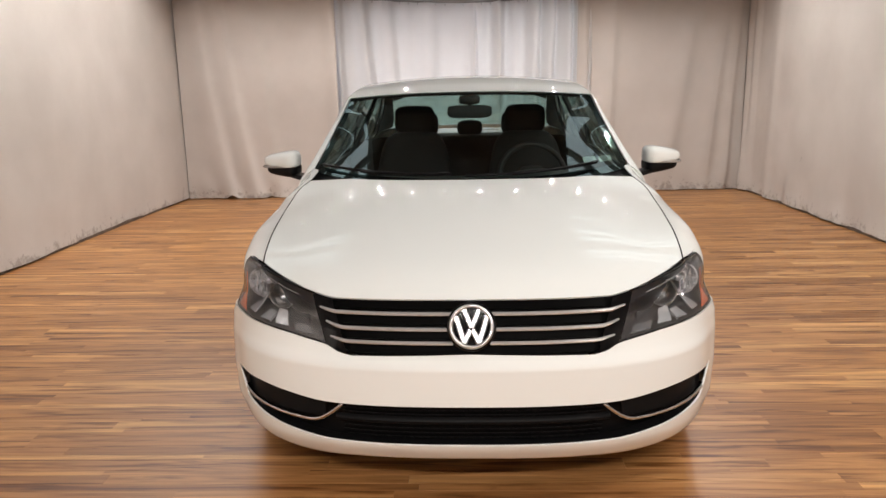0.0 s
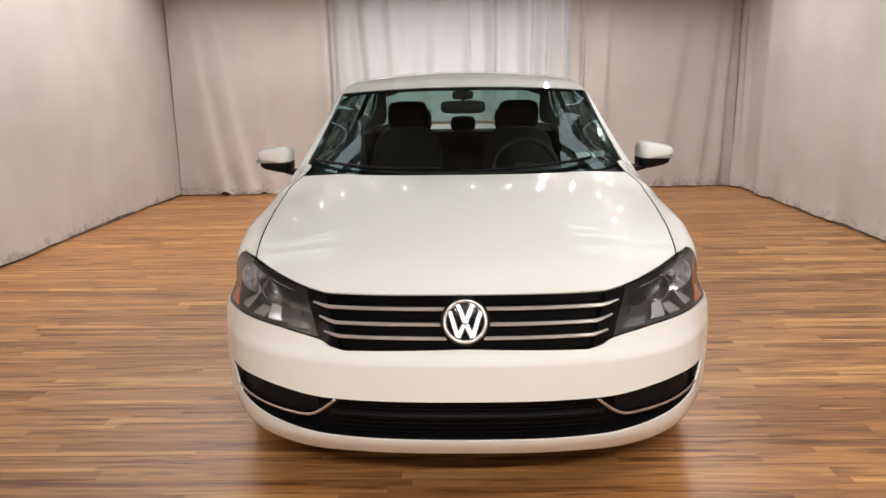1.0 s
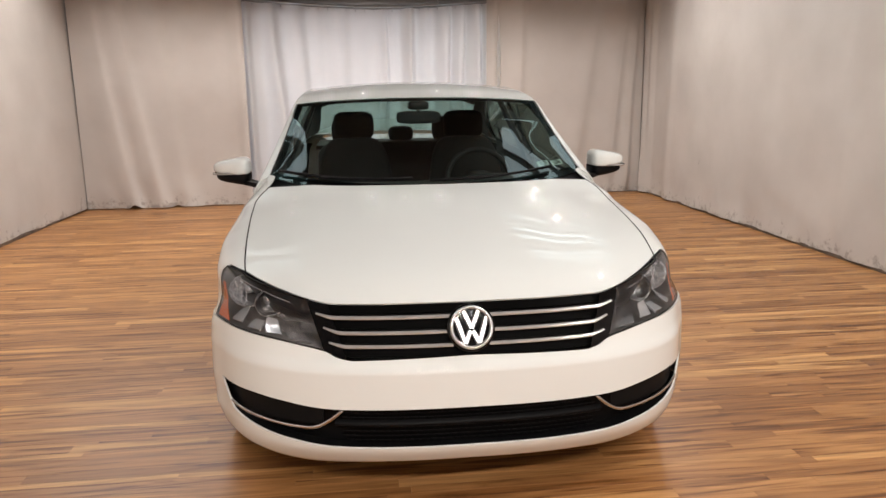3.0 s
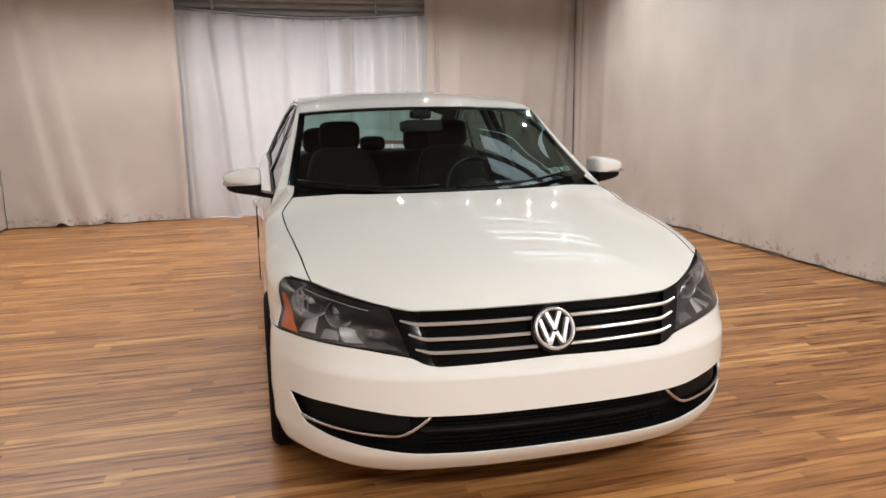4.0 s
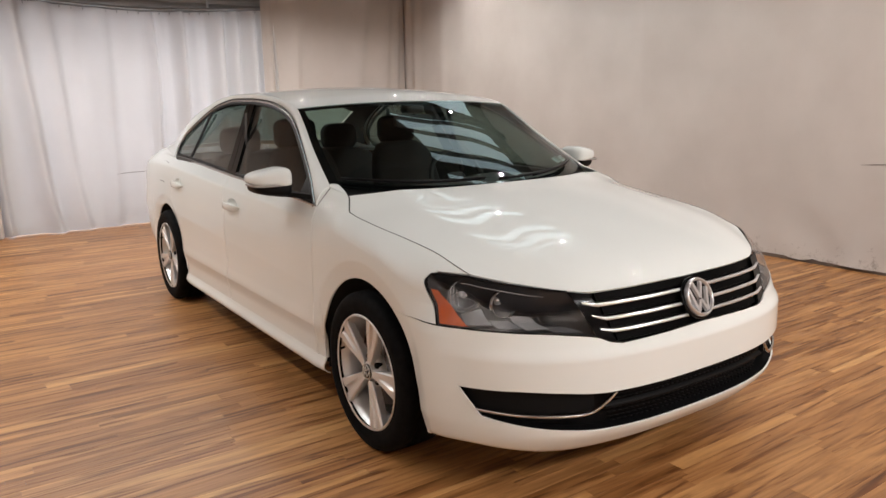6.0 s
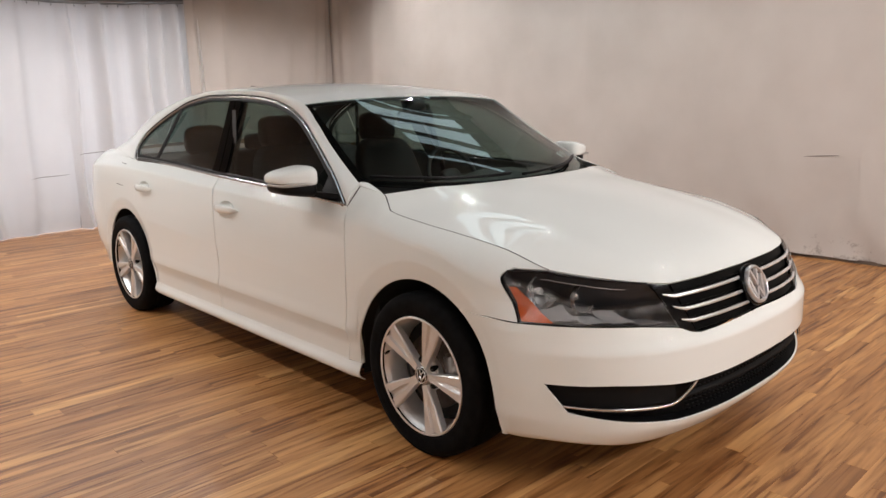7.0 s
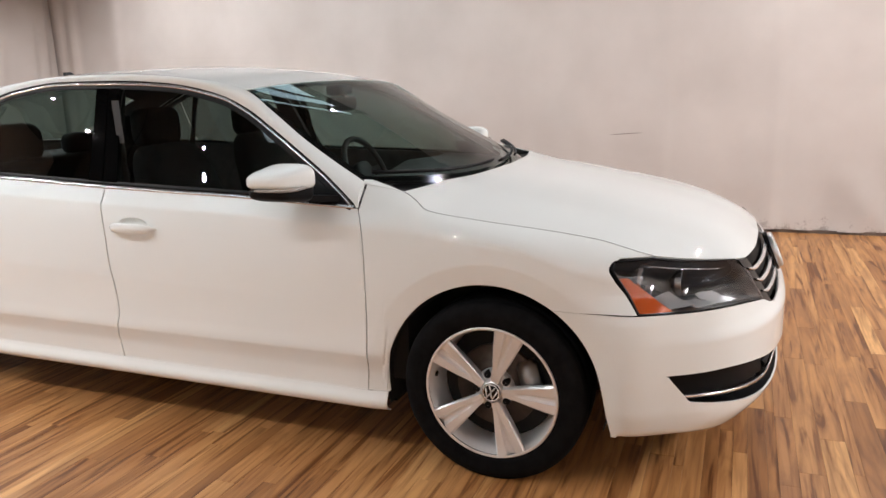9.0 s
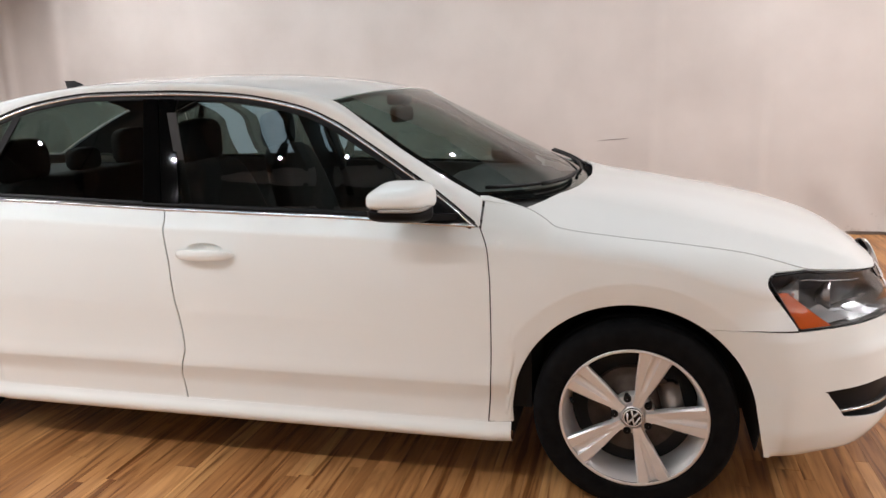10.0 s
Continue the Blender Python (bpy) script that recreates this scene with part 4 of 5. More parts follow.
# trunk, rear bumper and lamps
bm = bmesh.new()
grid(bm, lambda u, v: Vector(((2 * u - 1) * rear_cap_x(lerp(4.52, 4.93, v)), lerp(lerp(4.62, 4.985, v), lerp(4.52, 4.92, v), abs(2 * u - 1) ** 2.4), lerp(rear_cap_z(lerp(4.52, 4.93, v)), 1.108 - 0.05 * v * v, 1 - abs(2 * u - 1) ** 2.4))), 40, 14)
thick(part("boot_lid", bm, M_PAINT, CAR), 0.006)
def rear_pt(f, z, s):
    a = f * math.pi / 2
    t = max(0.0, math.cos(a)) ** (2 / 18)
    y = YRR + (tail(z) - YRR) * t
    return Vector((s * (WMAX - inset(y, z)) * (1 - 0.05 * t * t) * math.sin(a) ** (2 / 2.6), y, z))


def rear_end(z):
    return math.acos(min(1.0, (4.90 - YRR) / (tail(z) - YRR)) ** 9) * 2 / math.pi


bm = bmesh.new()
for s in (-1, 1):
    def rp(u, v):
        z = lerp(0.27, 1.012, v)
        return rear_pt(u * rear_end(z), z, s)
    grid(bm, rp, 40, 30)
bmesh.ops.remove_doubles(bm, verts=bm.verts, dist=0.001)
thick(part("rear_panel", bm, M_PAINT, CAR, "white tail panel and rear bumper"), 0.006)
for s in (-1, 1):
    bm = bmesh.new()

    def tl(u, v):
        z = lerp(0.83, 0.985, v)
        y = lerp(4.86 + 0.03 * v, 4.955, u)
        return Vector((s * (hw(y, z) + 0.004), y + 0.002, z))
    grid(bm, tl, 10, 8)
    thick(part("tail_lamp", bm, mat("red_lens", (0.18, 0.01, 0.012), 0.12), CAR, "dark red tail lamp wrapping the corner"), 0.006)

# underbody
bm = bmesh.new()
box(bm, -0.80, 0.80, 1.36, 3.54, 0.185, 0.24)
box(bm, -0.50, 0.50, 0.25, 4.80, 0.20, 0.30)
box(bm, -0.66, 0.66, 0.22, 0.52, 0.22, 0.26)
box(bm, -0.66, 0.66, 4.42, 4.78, 0.27, 0.30)
part("underbody", bm, M_DARK, CAR, "dark underside of the car", smooth=False)


# ---- wheels ----
def wheel(m):
    bm = bmesh.new()
    lathe(bm, [(0.232, -0.112), (0.240, -0.116), (0.243, -0.110), (0.241, -0.100), (0.228, -0.088), (0.218, -0.06), (0.212, 0.0), (0.215, 0.10)], 72)
    w = part("wheel", bm, M_ALLOY, CAR, "silver alloy wheel with five broad spokes")
    w.matrix_basis = m
    bm = bmesh.new()
    lathe(bm, [(0.238, -0.098), (0.243, -0.112), (0.256, -0.119), (0.262, -0.118), (0.275, -0.1215), (0.292, -0.122), (0.306, -0.119), (0.311, -0.116), (0.319, -0.111), (0.326, -0.104), (0.331, -0.094), (0.334, -0.075), (0.3345, -0.05), (0.329, -0.048), (0.329, -0.040), (0.3345, -0.038), (0.335, 0.0), (0.3345, 0.05), (0.331, 0.094), (0.318, 0.112), (0.28, 0.12), (0.24, 0.10)], 96)
    part("tyre", bm, M_RUBBER, w, "black rubber tyre")
    # five spokes, each with a groove that opens outward
    bm = bmesh.new()
    half = crv((0.0, 0.017), (0.12, 0.019), (0.5, 0.036), (1.0, 0.056))
    depth = crv((0.0, -0.098), (0.25, -0.100), (0.7, -0.106), (1.0, -0.110))
    prof = [(-1.0, 0.038), (-1.0, 0.006), (-0.86, 0.0), (-0.30, 0.001), (-0.16, 0.010), (0.0, 0.012), (0.16, 0.010), (0.30, 0.001), (0.86, 0.0), (1.0, 0.006), (1.0, 0.038)]
    for k in range(5):
        a = 2 * math.pi * k / 5 + math.pi
        c, sn = math.cos(a), math.sin(a)

        def sp(u, v):
            r = lerp(0.040, 0.232, u)
            q, d = prof[round(v * (len(prof) - 1))]
            g = min(1.0, max(0.0, (u - 0.22) / 0.3))
            if abs(q) < 0.28:
                d = d * g
            y = q * half(u)
            if abs(q) == 1.0 and d > 0.03:
                y *= 0.86
            x = depth(u) + d
            return Vector((x, r * c - y * sn, r * sn + y * c))
        grid(bm, sp, 14, len(prof) - 1)
    lathe(bm, [(0.001, -0.098), (0.034, -0.098), (0.038, -0.095), (0.044, -0.082), (0.068, -0.076), (0.072, -0.065), (0.072, -0.03)], 40)
    part("spokes", bm, M_ALLOY, w, "five broad silver spokes with grooved faces", smooth=False)
    bm = bmesh.new()
    lathe(bm, [(0.001, -0.104), (0.026, -0.104), (0.0275, -0.102), (0.031, -0.1055), (0.034, -0.103), (0.034, -0.095)], 40)
    cap = part("hub_cap", bm, M_GLOSSBLACK, w, "round black hub cap with a bright ring")
    bm = bmesh.new()
    for y0, y1, z0, z1 in ((-0.011, 0.0, 0.024, 0.003), (0.011, 0.0, 0.024, 0.003), (-0.022, -0.0105, 0.012, -0.022), (0.022, 0.0105, 0.012, -0.022), (-0.0105, 0.0, -0.022, -0.001), (0.0105, 0.0, -0.022, -0.001)):
        tube(bm, [(-0.105, y0 * 0.966 - z0 * 0.259, z0 * 0.966 + y0 * 0.259), (-0.105, y1 * 0.966 - z1 * 0.259, z1 * 0.966 + y1 * 0.259)], 0.0030, 6)
    lathe(bm, [(0.0275, -0.1045), (0.030, -0.107), (0.0325, -0.1045)], 40)
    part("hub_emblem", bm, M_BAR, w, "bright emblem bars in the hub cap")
    for k in range(5):
        a = 2 * math.pi * (k + 0.5) / 5 + math.pi
        bm = bmesh.new()
        lathe(bm, [(0.001, -0.088), (0.010, -0.088), (0.0130, -0.084), (0.0130, -0.06)], 14)
        ob = part("wheel_bolt", bm, M_BLACK, w, "black wheel bolt cap")
        ob.matrix_basis = Matrix.Translation((0, 0.060 * math.cos(a), 0.060 * math.sin(a)))
    bm = bmesh.new()
    lathe(bm, [(0.05, -0.045), (0.075, -0.045), (0.08, -0.035), (0.150, -0.035), (0.152, -0.030), (0.152, -0.012), (0.08, -0.01)], 56)
    part("brake_disc", bm, M_DISC, w, "worn steel brake disc")
    bm = bmesh.new()
    lathe(bm, [(0.001, -0.006), (0.205, -0.006), (0.208, 0.004), (0.001, 0.010)], 40)
    part("backing_plate", bm, M_DARK, w, "dark dust shield")
    bm = bmesh.new()
    vs = box(bm, -0.062, 0.0, -0.165, -0.095, -0.075, 0.075)
    bmesh.ops.bevel(bm, geom=bm.edges[:], offset=0.012, segments=2, affect="EDGES")
    ob = part("brake_caliper", bm, M_STEEL, w, "grey brake caliper")
    ob.matrix_basis = pose(0, 0, 0, -14, 0, 0)
    bm = bmesh.new()
    tube(bm, [(-0.098, 0.203, 0.052), (-0.122, 0.196, 0.050)], 0.0055, 8)
    part("valve", bm, M_BLACK, w, "black rubber tyre valve")
    return w


w0 = wheel(pose(-XW, YW1 - 0.010, RW - 0.010))
copy_thing(w0, pose(-XW, YW2, RW - 0.008, 17, 0, 0))
copy_thing(w0, pose(XW, YW1 - 0.010, RW - 0.010, 0, 0, 180))
copy_thing(w0, pose(XW, YW2, RW - 0.008, 30, 0, 180))

# ---- front details ----
# upper grille
def grille_pt(x, z, off=0.0):
    return front_pt(front_f(abs(x)), z, -1 if x < 0 else 1, off)


bm = bmesh.new()
gr_bot = crv((0.0, 0.588), (0.40, 0.578), (0.42, 0.582), (0.48, 0.606), (0.55, 0.66))


def gback(u, v):
    a = 2 * u - 1
    x = a * 0.50
    z = lerp(gr_bot(abs(x)) - 0.004, 0.752, v)
    p = grille_pt(x * lerp(0.92, 1.07, v), z, -0.022)
    return p


grid(bm, gback, 60, 8)
grille = part("grille", bm, M_GRILLE, CAR, "black radiator grille with three bright bars")
for zc in (0.732, 0.686, 0.642, 0.600):
    bm = bmesh.new()
    wv = 0.40 + (zc - 0.6) * 0.3
    grid(bm, lambda u, v: grille_pt((2 * u - 1) * wv, zc - 0.014 + 0.028 * v, -0.012 - 0.006 * v), 50, 2)
    thick(part("grille_slat", bm, M_GRILLE, grille), 0.006)
for s in (-1, 1):
    for zc, xe, rise in ((0.709, 0.455, 0.012), (0.663, 0.432, 0.016), (0.622, 0.415, 0.012)):
        bm = bmesh.new()

        def bar(u, v):
            k = u * 1.0
            x = lerp(0.060, xe + 0.045, k)
            lift = rise * max(0.0, (x - xe + 0.01) / 0.055) ** 1.3
            a = 2 * math.pi * v
            return grille_pt(s * x, zc + lift + 0.0058 * math.sin(a) * (1 - 0.5 * max(0, (x - xe) / 0.045)), 0.002 + 0.006 * math.cos(a))
        grid(bm, bar, 40, 10)
        part("grille_bar", bm, M_BAR, grille, "bright chrome grille bar")
    # black wing between grille and lamp
    bm = bmesh.new()
    grid(bm, lambda u, v: front_pt(front_f(lerp(lerp(0.405, 0.462, v), lerp(0.480, 0.532, v), u)), lerp(lerp(0.580, 0.607, u), lerp(0.746, 0.756, u), v), s, -0.002), 6, 12)
    thick(part("grille_wing", bm, M_GLOSSBLACK, grille, "gloss black blade beside the grille"), 0.004)

# emblem
emb = bmesh.new()
lathe(emb, [(0.0635, -0.006), (0.066, 0.004), (0.071, 0.007), (0.076, 0.003), (0.0775, -0.006), (0.076, -0.014)], 56, axis="z")
emblem = part("emblem", emb, M_SATIN, CAR, "round chrome emblem ring on the grille")
emblem.matrix_basis = pose(0, 0.024, 0.681, 68, 0, 0) @ Matrix.Scale(0.94, 4)
bm = bmesh.new()
lathe(bm, [(0.001, -0.010), (0.064, -0.010), (0.084, -0.012), (0.086, -0.02), (0.084, -0.03)], 48, axis="z")
part("emblem_plate", bm, M_GLOSSBLACK, emblem, "black round plate behind the emblem")
for x0, y0, x1, y1 in ((-0.026, 0.058, 0.0, -0.004), (0.026, 0.058, 0.0, -0.004), (-0.053, 0.034, -0.025, -0.056), (0.053, 0.034, 0.025, -0.056), (-0.025, -0.056, -0.004, -0.012), (0.025, -0.056, 0.004, -0.012)):
    bm = bmesh.new()
    d = Vector((x1 - x0, y1 - y0, 0))
    nn = Vector((-d.y, d.x, 0)).normalized() * 0.0105
    a, b = Vector((x0, y0, -0.008)), Vector((x1, y1, -0.008))
    lo = [bm.verts.new(p) for p in (a - nn, b - nn, b + nn, a + nn)]
    hi = [bm.verts.new(p + Vector((0, 0, 0.010))) for p in (a - nn * 0.6, b - nn * 0.6, b + nn * 0.6, a + nn * 0.6)]
    bm.faces.new(hi)
    for i in range(4):
        bm.faces.new([lo[i], lo[(i + 1) % 4], hi[(i + 1) % 4], hi[i]])
    part("emblem_bar", bm, M_SATIN, emblem, smooth=False)

# lower opening
bm = bmesh.new()
for s in (-1, 1):
    grid(bm, lambda u, v: front_pt(u * (OPEN_OUT + 0.02), lerp(0.26, 0.455, v), s, -0.055), 40, 8)
    grid(bm, lambda u, v: front_pt(u * OPEN_OUT, open_top(u * OPEN_OUT) + 0.002, s, -0.055 * v), 40, 3)
    grid(bm, lambda u, v: front_pt(u * (OPEN_OUT + 0.0), lip_top(u * OPEN_OUT) - 0.002, s, -0.055 * v), 40, 3)
intake = part("lower_grille", bm, M_BLACK, CAR, "black lower air intake with a mesh")
bm = bmesh.new()
for s in (-1, 1):
    grid(bm, lambda u, v: front_pt(u * front_f(0.46), lerp(0.345, 0.368, v), s, -0.016 - 0.016 * abs(2 * v - 1)), 24, 4)
thick(part("intake_bar", bm, M_BLACK, intake, "matt black cross bar of the intake"), 0.006)
bm = bmesh.new()
for row in range(6):
    for c in range(-17, 18):
        for z0, z1 in ((0.290, 0.340), (0.374, 0.424)):
            x0 = (c + (row % 2) * 0.5) * 0.026
            zz = lerp(z0, z1, (row % 3 + 0.5) / 3)
            if (z0 < 0.3) == (row < 3) and abs(x0) < 0.43:
                p, q = grille_pt(x0 - 0.011, zz, -0.035), grille_pt(x0 + 0.011, zz, -0.035)
                for a, b in ((p + Vector((0, 0, 0.007)), q + Vector((0, 0, 0.007))), (p + Vector((0, 0, -0.007)), q + Vector((0, 0, -0.007)))):
                    tube(bm, [a, b], 0.0022, 4)
tagged(part("intake_mesh", bm, M_BLACK, intake, "fine black mesh of the intake"), kind="stuff")
for s in (-1, 1):
    bm = bmesh.new()
    grid(bm, lambda u, v: front_pt(lerp(front_f(0.50), OPEN_OUT - 0.012, u), lerp(0.352, open_top(lerp(front_f(0.50), OPEN_OUT - 0.012, u)) - 0.004, v), s, -0.022 - 0.012 * v), 24, 5)
    thick(part("fog_panel", bm, M_BLACK, intake, "plain black blanking panel beside the intake"), 0.004)
    pts = [front_pt(front_f(lerp(0.836, 0.545, i / 20)), lerp(0.362, 0.345, math.sin(math.pi / 2 * i / 20)), s, -0.004) for i in range(21)]
    pts += [front_pt(front_f(x), z, s, -0.004) for x, z in ((0.525, 0.347), (0.505, 0.354), (0.483, 0.367), (0.46, 0.384), (0.44, 0.401), (0.425, 0.416))]
    bm = bmesh.new()
    tube(bm, pts, 0.0065, 8)
    part("fog_trim", bm, M_CHROME, intake, "thin chrome strip curving up at its end")

# headlamps
M_REFLECT = mat("lamp_reflector", (0.78, 0.79, 0.81), 0.16, 0.85)
M_LAMPGREY = mat("lamp_housing", (0.028, 0.030, 0.034), 0.3, 0.2)
M_INNERBOWL = mat("inner_bowl", (0.24, 0.245, 0.25), 0.18, 0.95)
M_LAMPTRIM = mat("lamp_trim", (0.54, 0.55, 0.57), 0.25, 0.5)
# lamp trim again, its colour darkened for the shade of a hollow
M_LAMPTRIM_SHADED = mat("shaded_lamp_trim", (0.24, 0.25, 0.265), 0.25, 0.5)
for s in (-1, 1):
    def lamp_pt(u, v, off):
        """u from the inner to the outer edge, v from below upward."""
        fi, z = front_f(0.482), 0.62
        yo = HL_BACK(0.640)
        fo = math.acos(min(1, ((YFR - yo) / (YFR - nose(0.64))) ** 2.1)) * 2 / math.pi
        b = front_pt(lerp(fi, fo, u), 0.63)
        b = front_pt(lerp(fi, fo, u), hl_bot(b.x) + 0.002)
        ty = lerp(0.176, 0.542, u)
        tz = rim_z(min(ty, 0.41)) - 0.004
        y, z = lerp(b.y, ty, v), lerp(b.z, tz, v)
        if u < 0.6:            # the inner edge is a straight slant
            b0 = front_pt(fi, hl_bot(0.482))
            lo, hi, zi = nose(z) + 0.001, 0.25, lerp(b0.z, 0.7545, v)
            for _ in range(16):
                m = (lo + hi) / 2
                lo, hi = (m, hi) if wing_x(m, zi) < lerp(0.482, 0.535, v) else (lo, m)
            y += (lo - lerp(b0.y, 0.176, v)) * (1 - u / 0.6) ** 3
        y = min(y, HL_BACK(z))
        e = 0.004
        x = wing_x(y, z)
        n = Vector((1, (wing_x(y - e, z) - wing_x(y + e, z)) / (2 * e), (wing_x(y, z - e) - wing_x(y, z + e)) / (2 * e))).normalized()
        p = Vector((x, y, z)) + n * off
        return Vector((s * p.x, p.y, p.z))
    bm = bmesh.new()
    grid(bm, lambda u, v: lamp_pt(u, v, -0.155 * math.sin(math.pi * min(1, max(0, u))) ** 0.5 * math.sin(math.pi * v) ** 0.5 - 0.004), 30, 14)
    lampo = part("headlamp", bm, M_LAMPGREY, CAR, "clear headlamp with dark housing")
    bm = bmesh.new()
    grid(bm, lambda u, v: lamp_pt(u, v, 0.003), 36, 14)
    ob = part("lens", bm, M_LENS, lampo, "clear lamp cover")
    ob.visible_shadow = False
    def bowl_at(u0, v0, off):
        return Matrix.Translation(lamp_pt(u0, v0, off) + Vector((-s * 0.032, 0.022, 0))) @ (Vector((s * 0.18, -1, 0.05))).to_track_quat("Z", "Y").to_matrix().to_4x4()
    bm = bmesh.new()
    lathe(bm, [(0.006, -0.060), (0.020, -0.058), (0.036, -0.046), (0.048, -0.028), (0.054, -0.004), (0.058, 0.0), (0.058, -0.012)], 14, axis="z")
    ob = part("main_reflector", bm, M_REFLECT, lampo, "bright faceted reflector bowl with a bulb cap", smooth=False)
    ob.matrix_basis = bowl_at(0.75, 0.60, -0.030) @ Matrix.Diagonal((1.22, 1.08, 1, 1))
    for k in range(7):
        bm = bmesh.new()
        x = (k - 3) * 0.013
        hgt = math.sqrt(0.050 ** 2 - x * x)
        tube(bm, [(x, -hgt, -0.016 - 0.02 * (1 - abs(k - 3) / 3)), (x, 0, -0.050 + 0.02 * abs(k - 3) / 3), (x, hgt, -0.016 - 0.02 * (1 - abs(k - 3) / 3))], 0.0018, 5)
        fo = part("reflector_rib", bm, M_REFLECT, lampo)
        fo.matrix_basis = ob.matrix_basis
    bm = bmesh.new()
    tube(bm, [(0, 0, -0.055), (0, 0, -0.018)], 0.012, 14)
    fo = part("bulb_cap", bm, M_LAMPTRIM, lampo, "silver bulb cap")
    fo.matrix_basis = ob.matrix_basis
    bm = bmesh.new()
    lathe(bm, [(0.004, -0.050), (0.030, -0.044), (0.044, -0.022), (0.048, 0.0), (0.051, 0.0), (0.051, -0.02)], 36, axis="z")
    ob = part("inner_reflector", bm, M_INNERBOWL, lampo, "dark round inner bowl")
    ob.matrix_basis = bowl_at(0.42, 0.62, -0.040)
    bm = bmesh.new()
    box(bm, -0.026, 0.006, -0.006, 0.026, -0.034, -0.026)
    bmesh.ops.bevel(bm, geom=bm.edges[:], offset=0.003, segments=2, affect="EDGES")
    fo = part("inner_mirror_plate", bm, M_REFLECT, lampo, "small square mirror plate")
    fo.matrix_basis = ob.matrix_basis
    # stepped lower tray: two silver faces, a hollow's shade coloured into a step, a bright edge and reflection line
    for u0, u1, va, vb, deep, mt, words in ((0.62, 0.82, 0.12, 0.37, 0.050, M_LAMPTRIM, "satin silver step in the lamp"), (0.42, 0.60, 0.10, 0.27, 0.055, M_LAMPTRIM, "satin silver step in the lamp"),
                                            (0.24, 0.40, 0.12, 0.36, 0.045, M_LAMPTRIM, "satin silver step in the lamp"), (0.06, 0.22, 0.10, 0.26, 0.045, M_LAMPTRIM_SHADED, "darker lamp step with a hollow's shade in its colour")):
        bm = bmesh.new()
        grid(bm, lambda u, v: lamp_pt(lerp(u0, u1, u) + 0.05 * v, lerp(va, vb, v) - 0.05 * u, -0.010 - deep * v - 0.012 * u), 10, 5)
        thick(part("lamp_step", bm, mt, lampo, words), 0.003)
    bm = bmesh.new()
    tube(bm, [lamp_pt(0.46 - 0.03 * k / 10, lerp(0.05, 0.24, k / 10), -0.018 - 0.03 * k / 10) for k in range(11)], 0.0022, 5)
    # upper bar stands in for a reflection along the lens
    tube(bm, [lamp_pt(lerp(0.12, 0.70, k / 24), 0.93, -0.020) for k in range(25)], 0.0014, 5)
    part("lamp_bead_and_glint", bm, M_LAMPTRIM, lampo, "thin bright edge inside the lamp and a reflection line modelled as a bar")
    # amber corner reflector
    bm = bmesh.new()
    grid(bm, lambda u, v: lamp_pt(lerp(lerp(0.80, 0.925, v), 0.985, u), lerp(0.03, 0.70, v), -0.006), 8, 12)
    thick(part("amber_reflector", bm, M_AMBER, lampo, "orange side reflector"), 0.003)
    bm = bmesh.new()
    pts = [lamp_pt(1, v / 10, 0) for v in range(11)] + [lamp_pt(1 - u / 30, 1, 0) for u in range(1, 31)]
    tube(bm, pts, 0.004, 6)
    pts = [lamp_pt(u / 30, 0, 0) for u in range(31)]
    tube(bm, pts, 0.003, 6)
    part("lamp_rim", bm, M_BLACK, lampo, "black rim round the lamp")

def puff(bm, c, h, e=0.45, n=28, m=18, fn=None):
    """A soft block: middle c, half sizes h, e from 0.2 (boxy) to 1 (round)."""
    def sp(v, k):
        return math.copysign(abs(v) ** k, v)

    def at(u, v):
        a, b = 2 * math.pi * u, math.pi * (v - 0.5)
        p = Vector((h[0] * sp(math.cos(b), e) * sp(math.cos(a), e), h[1] * sp(math.cos(b), e) * sp(math.sin(a), e), h[2] * sp(math.sin(b), e)))
        if fn:
            p = fn(p)
        return p + Vector(c)
    grid(bm, at, n, m, close=True)


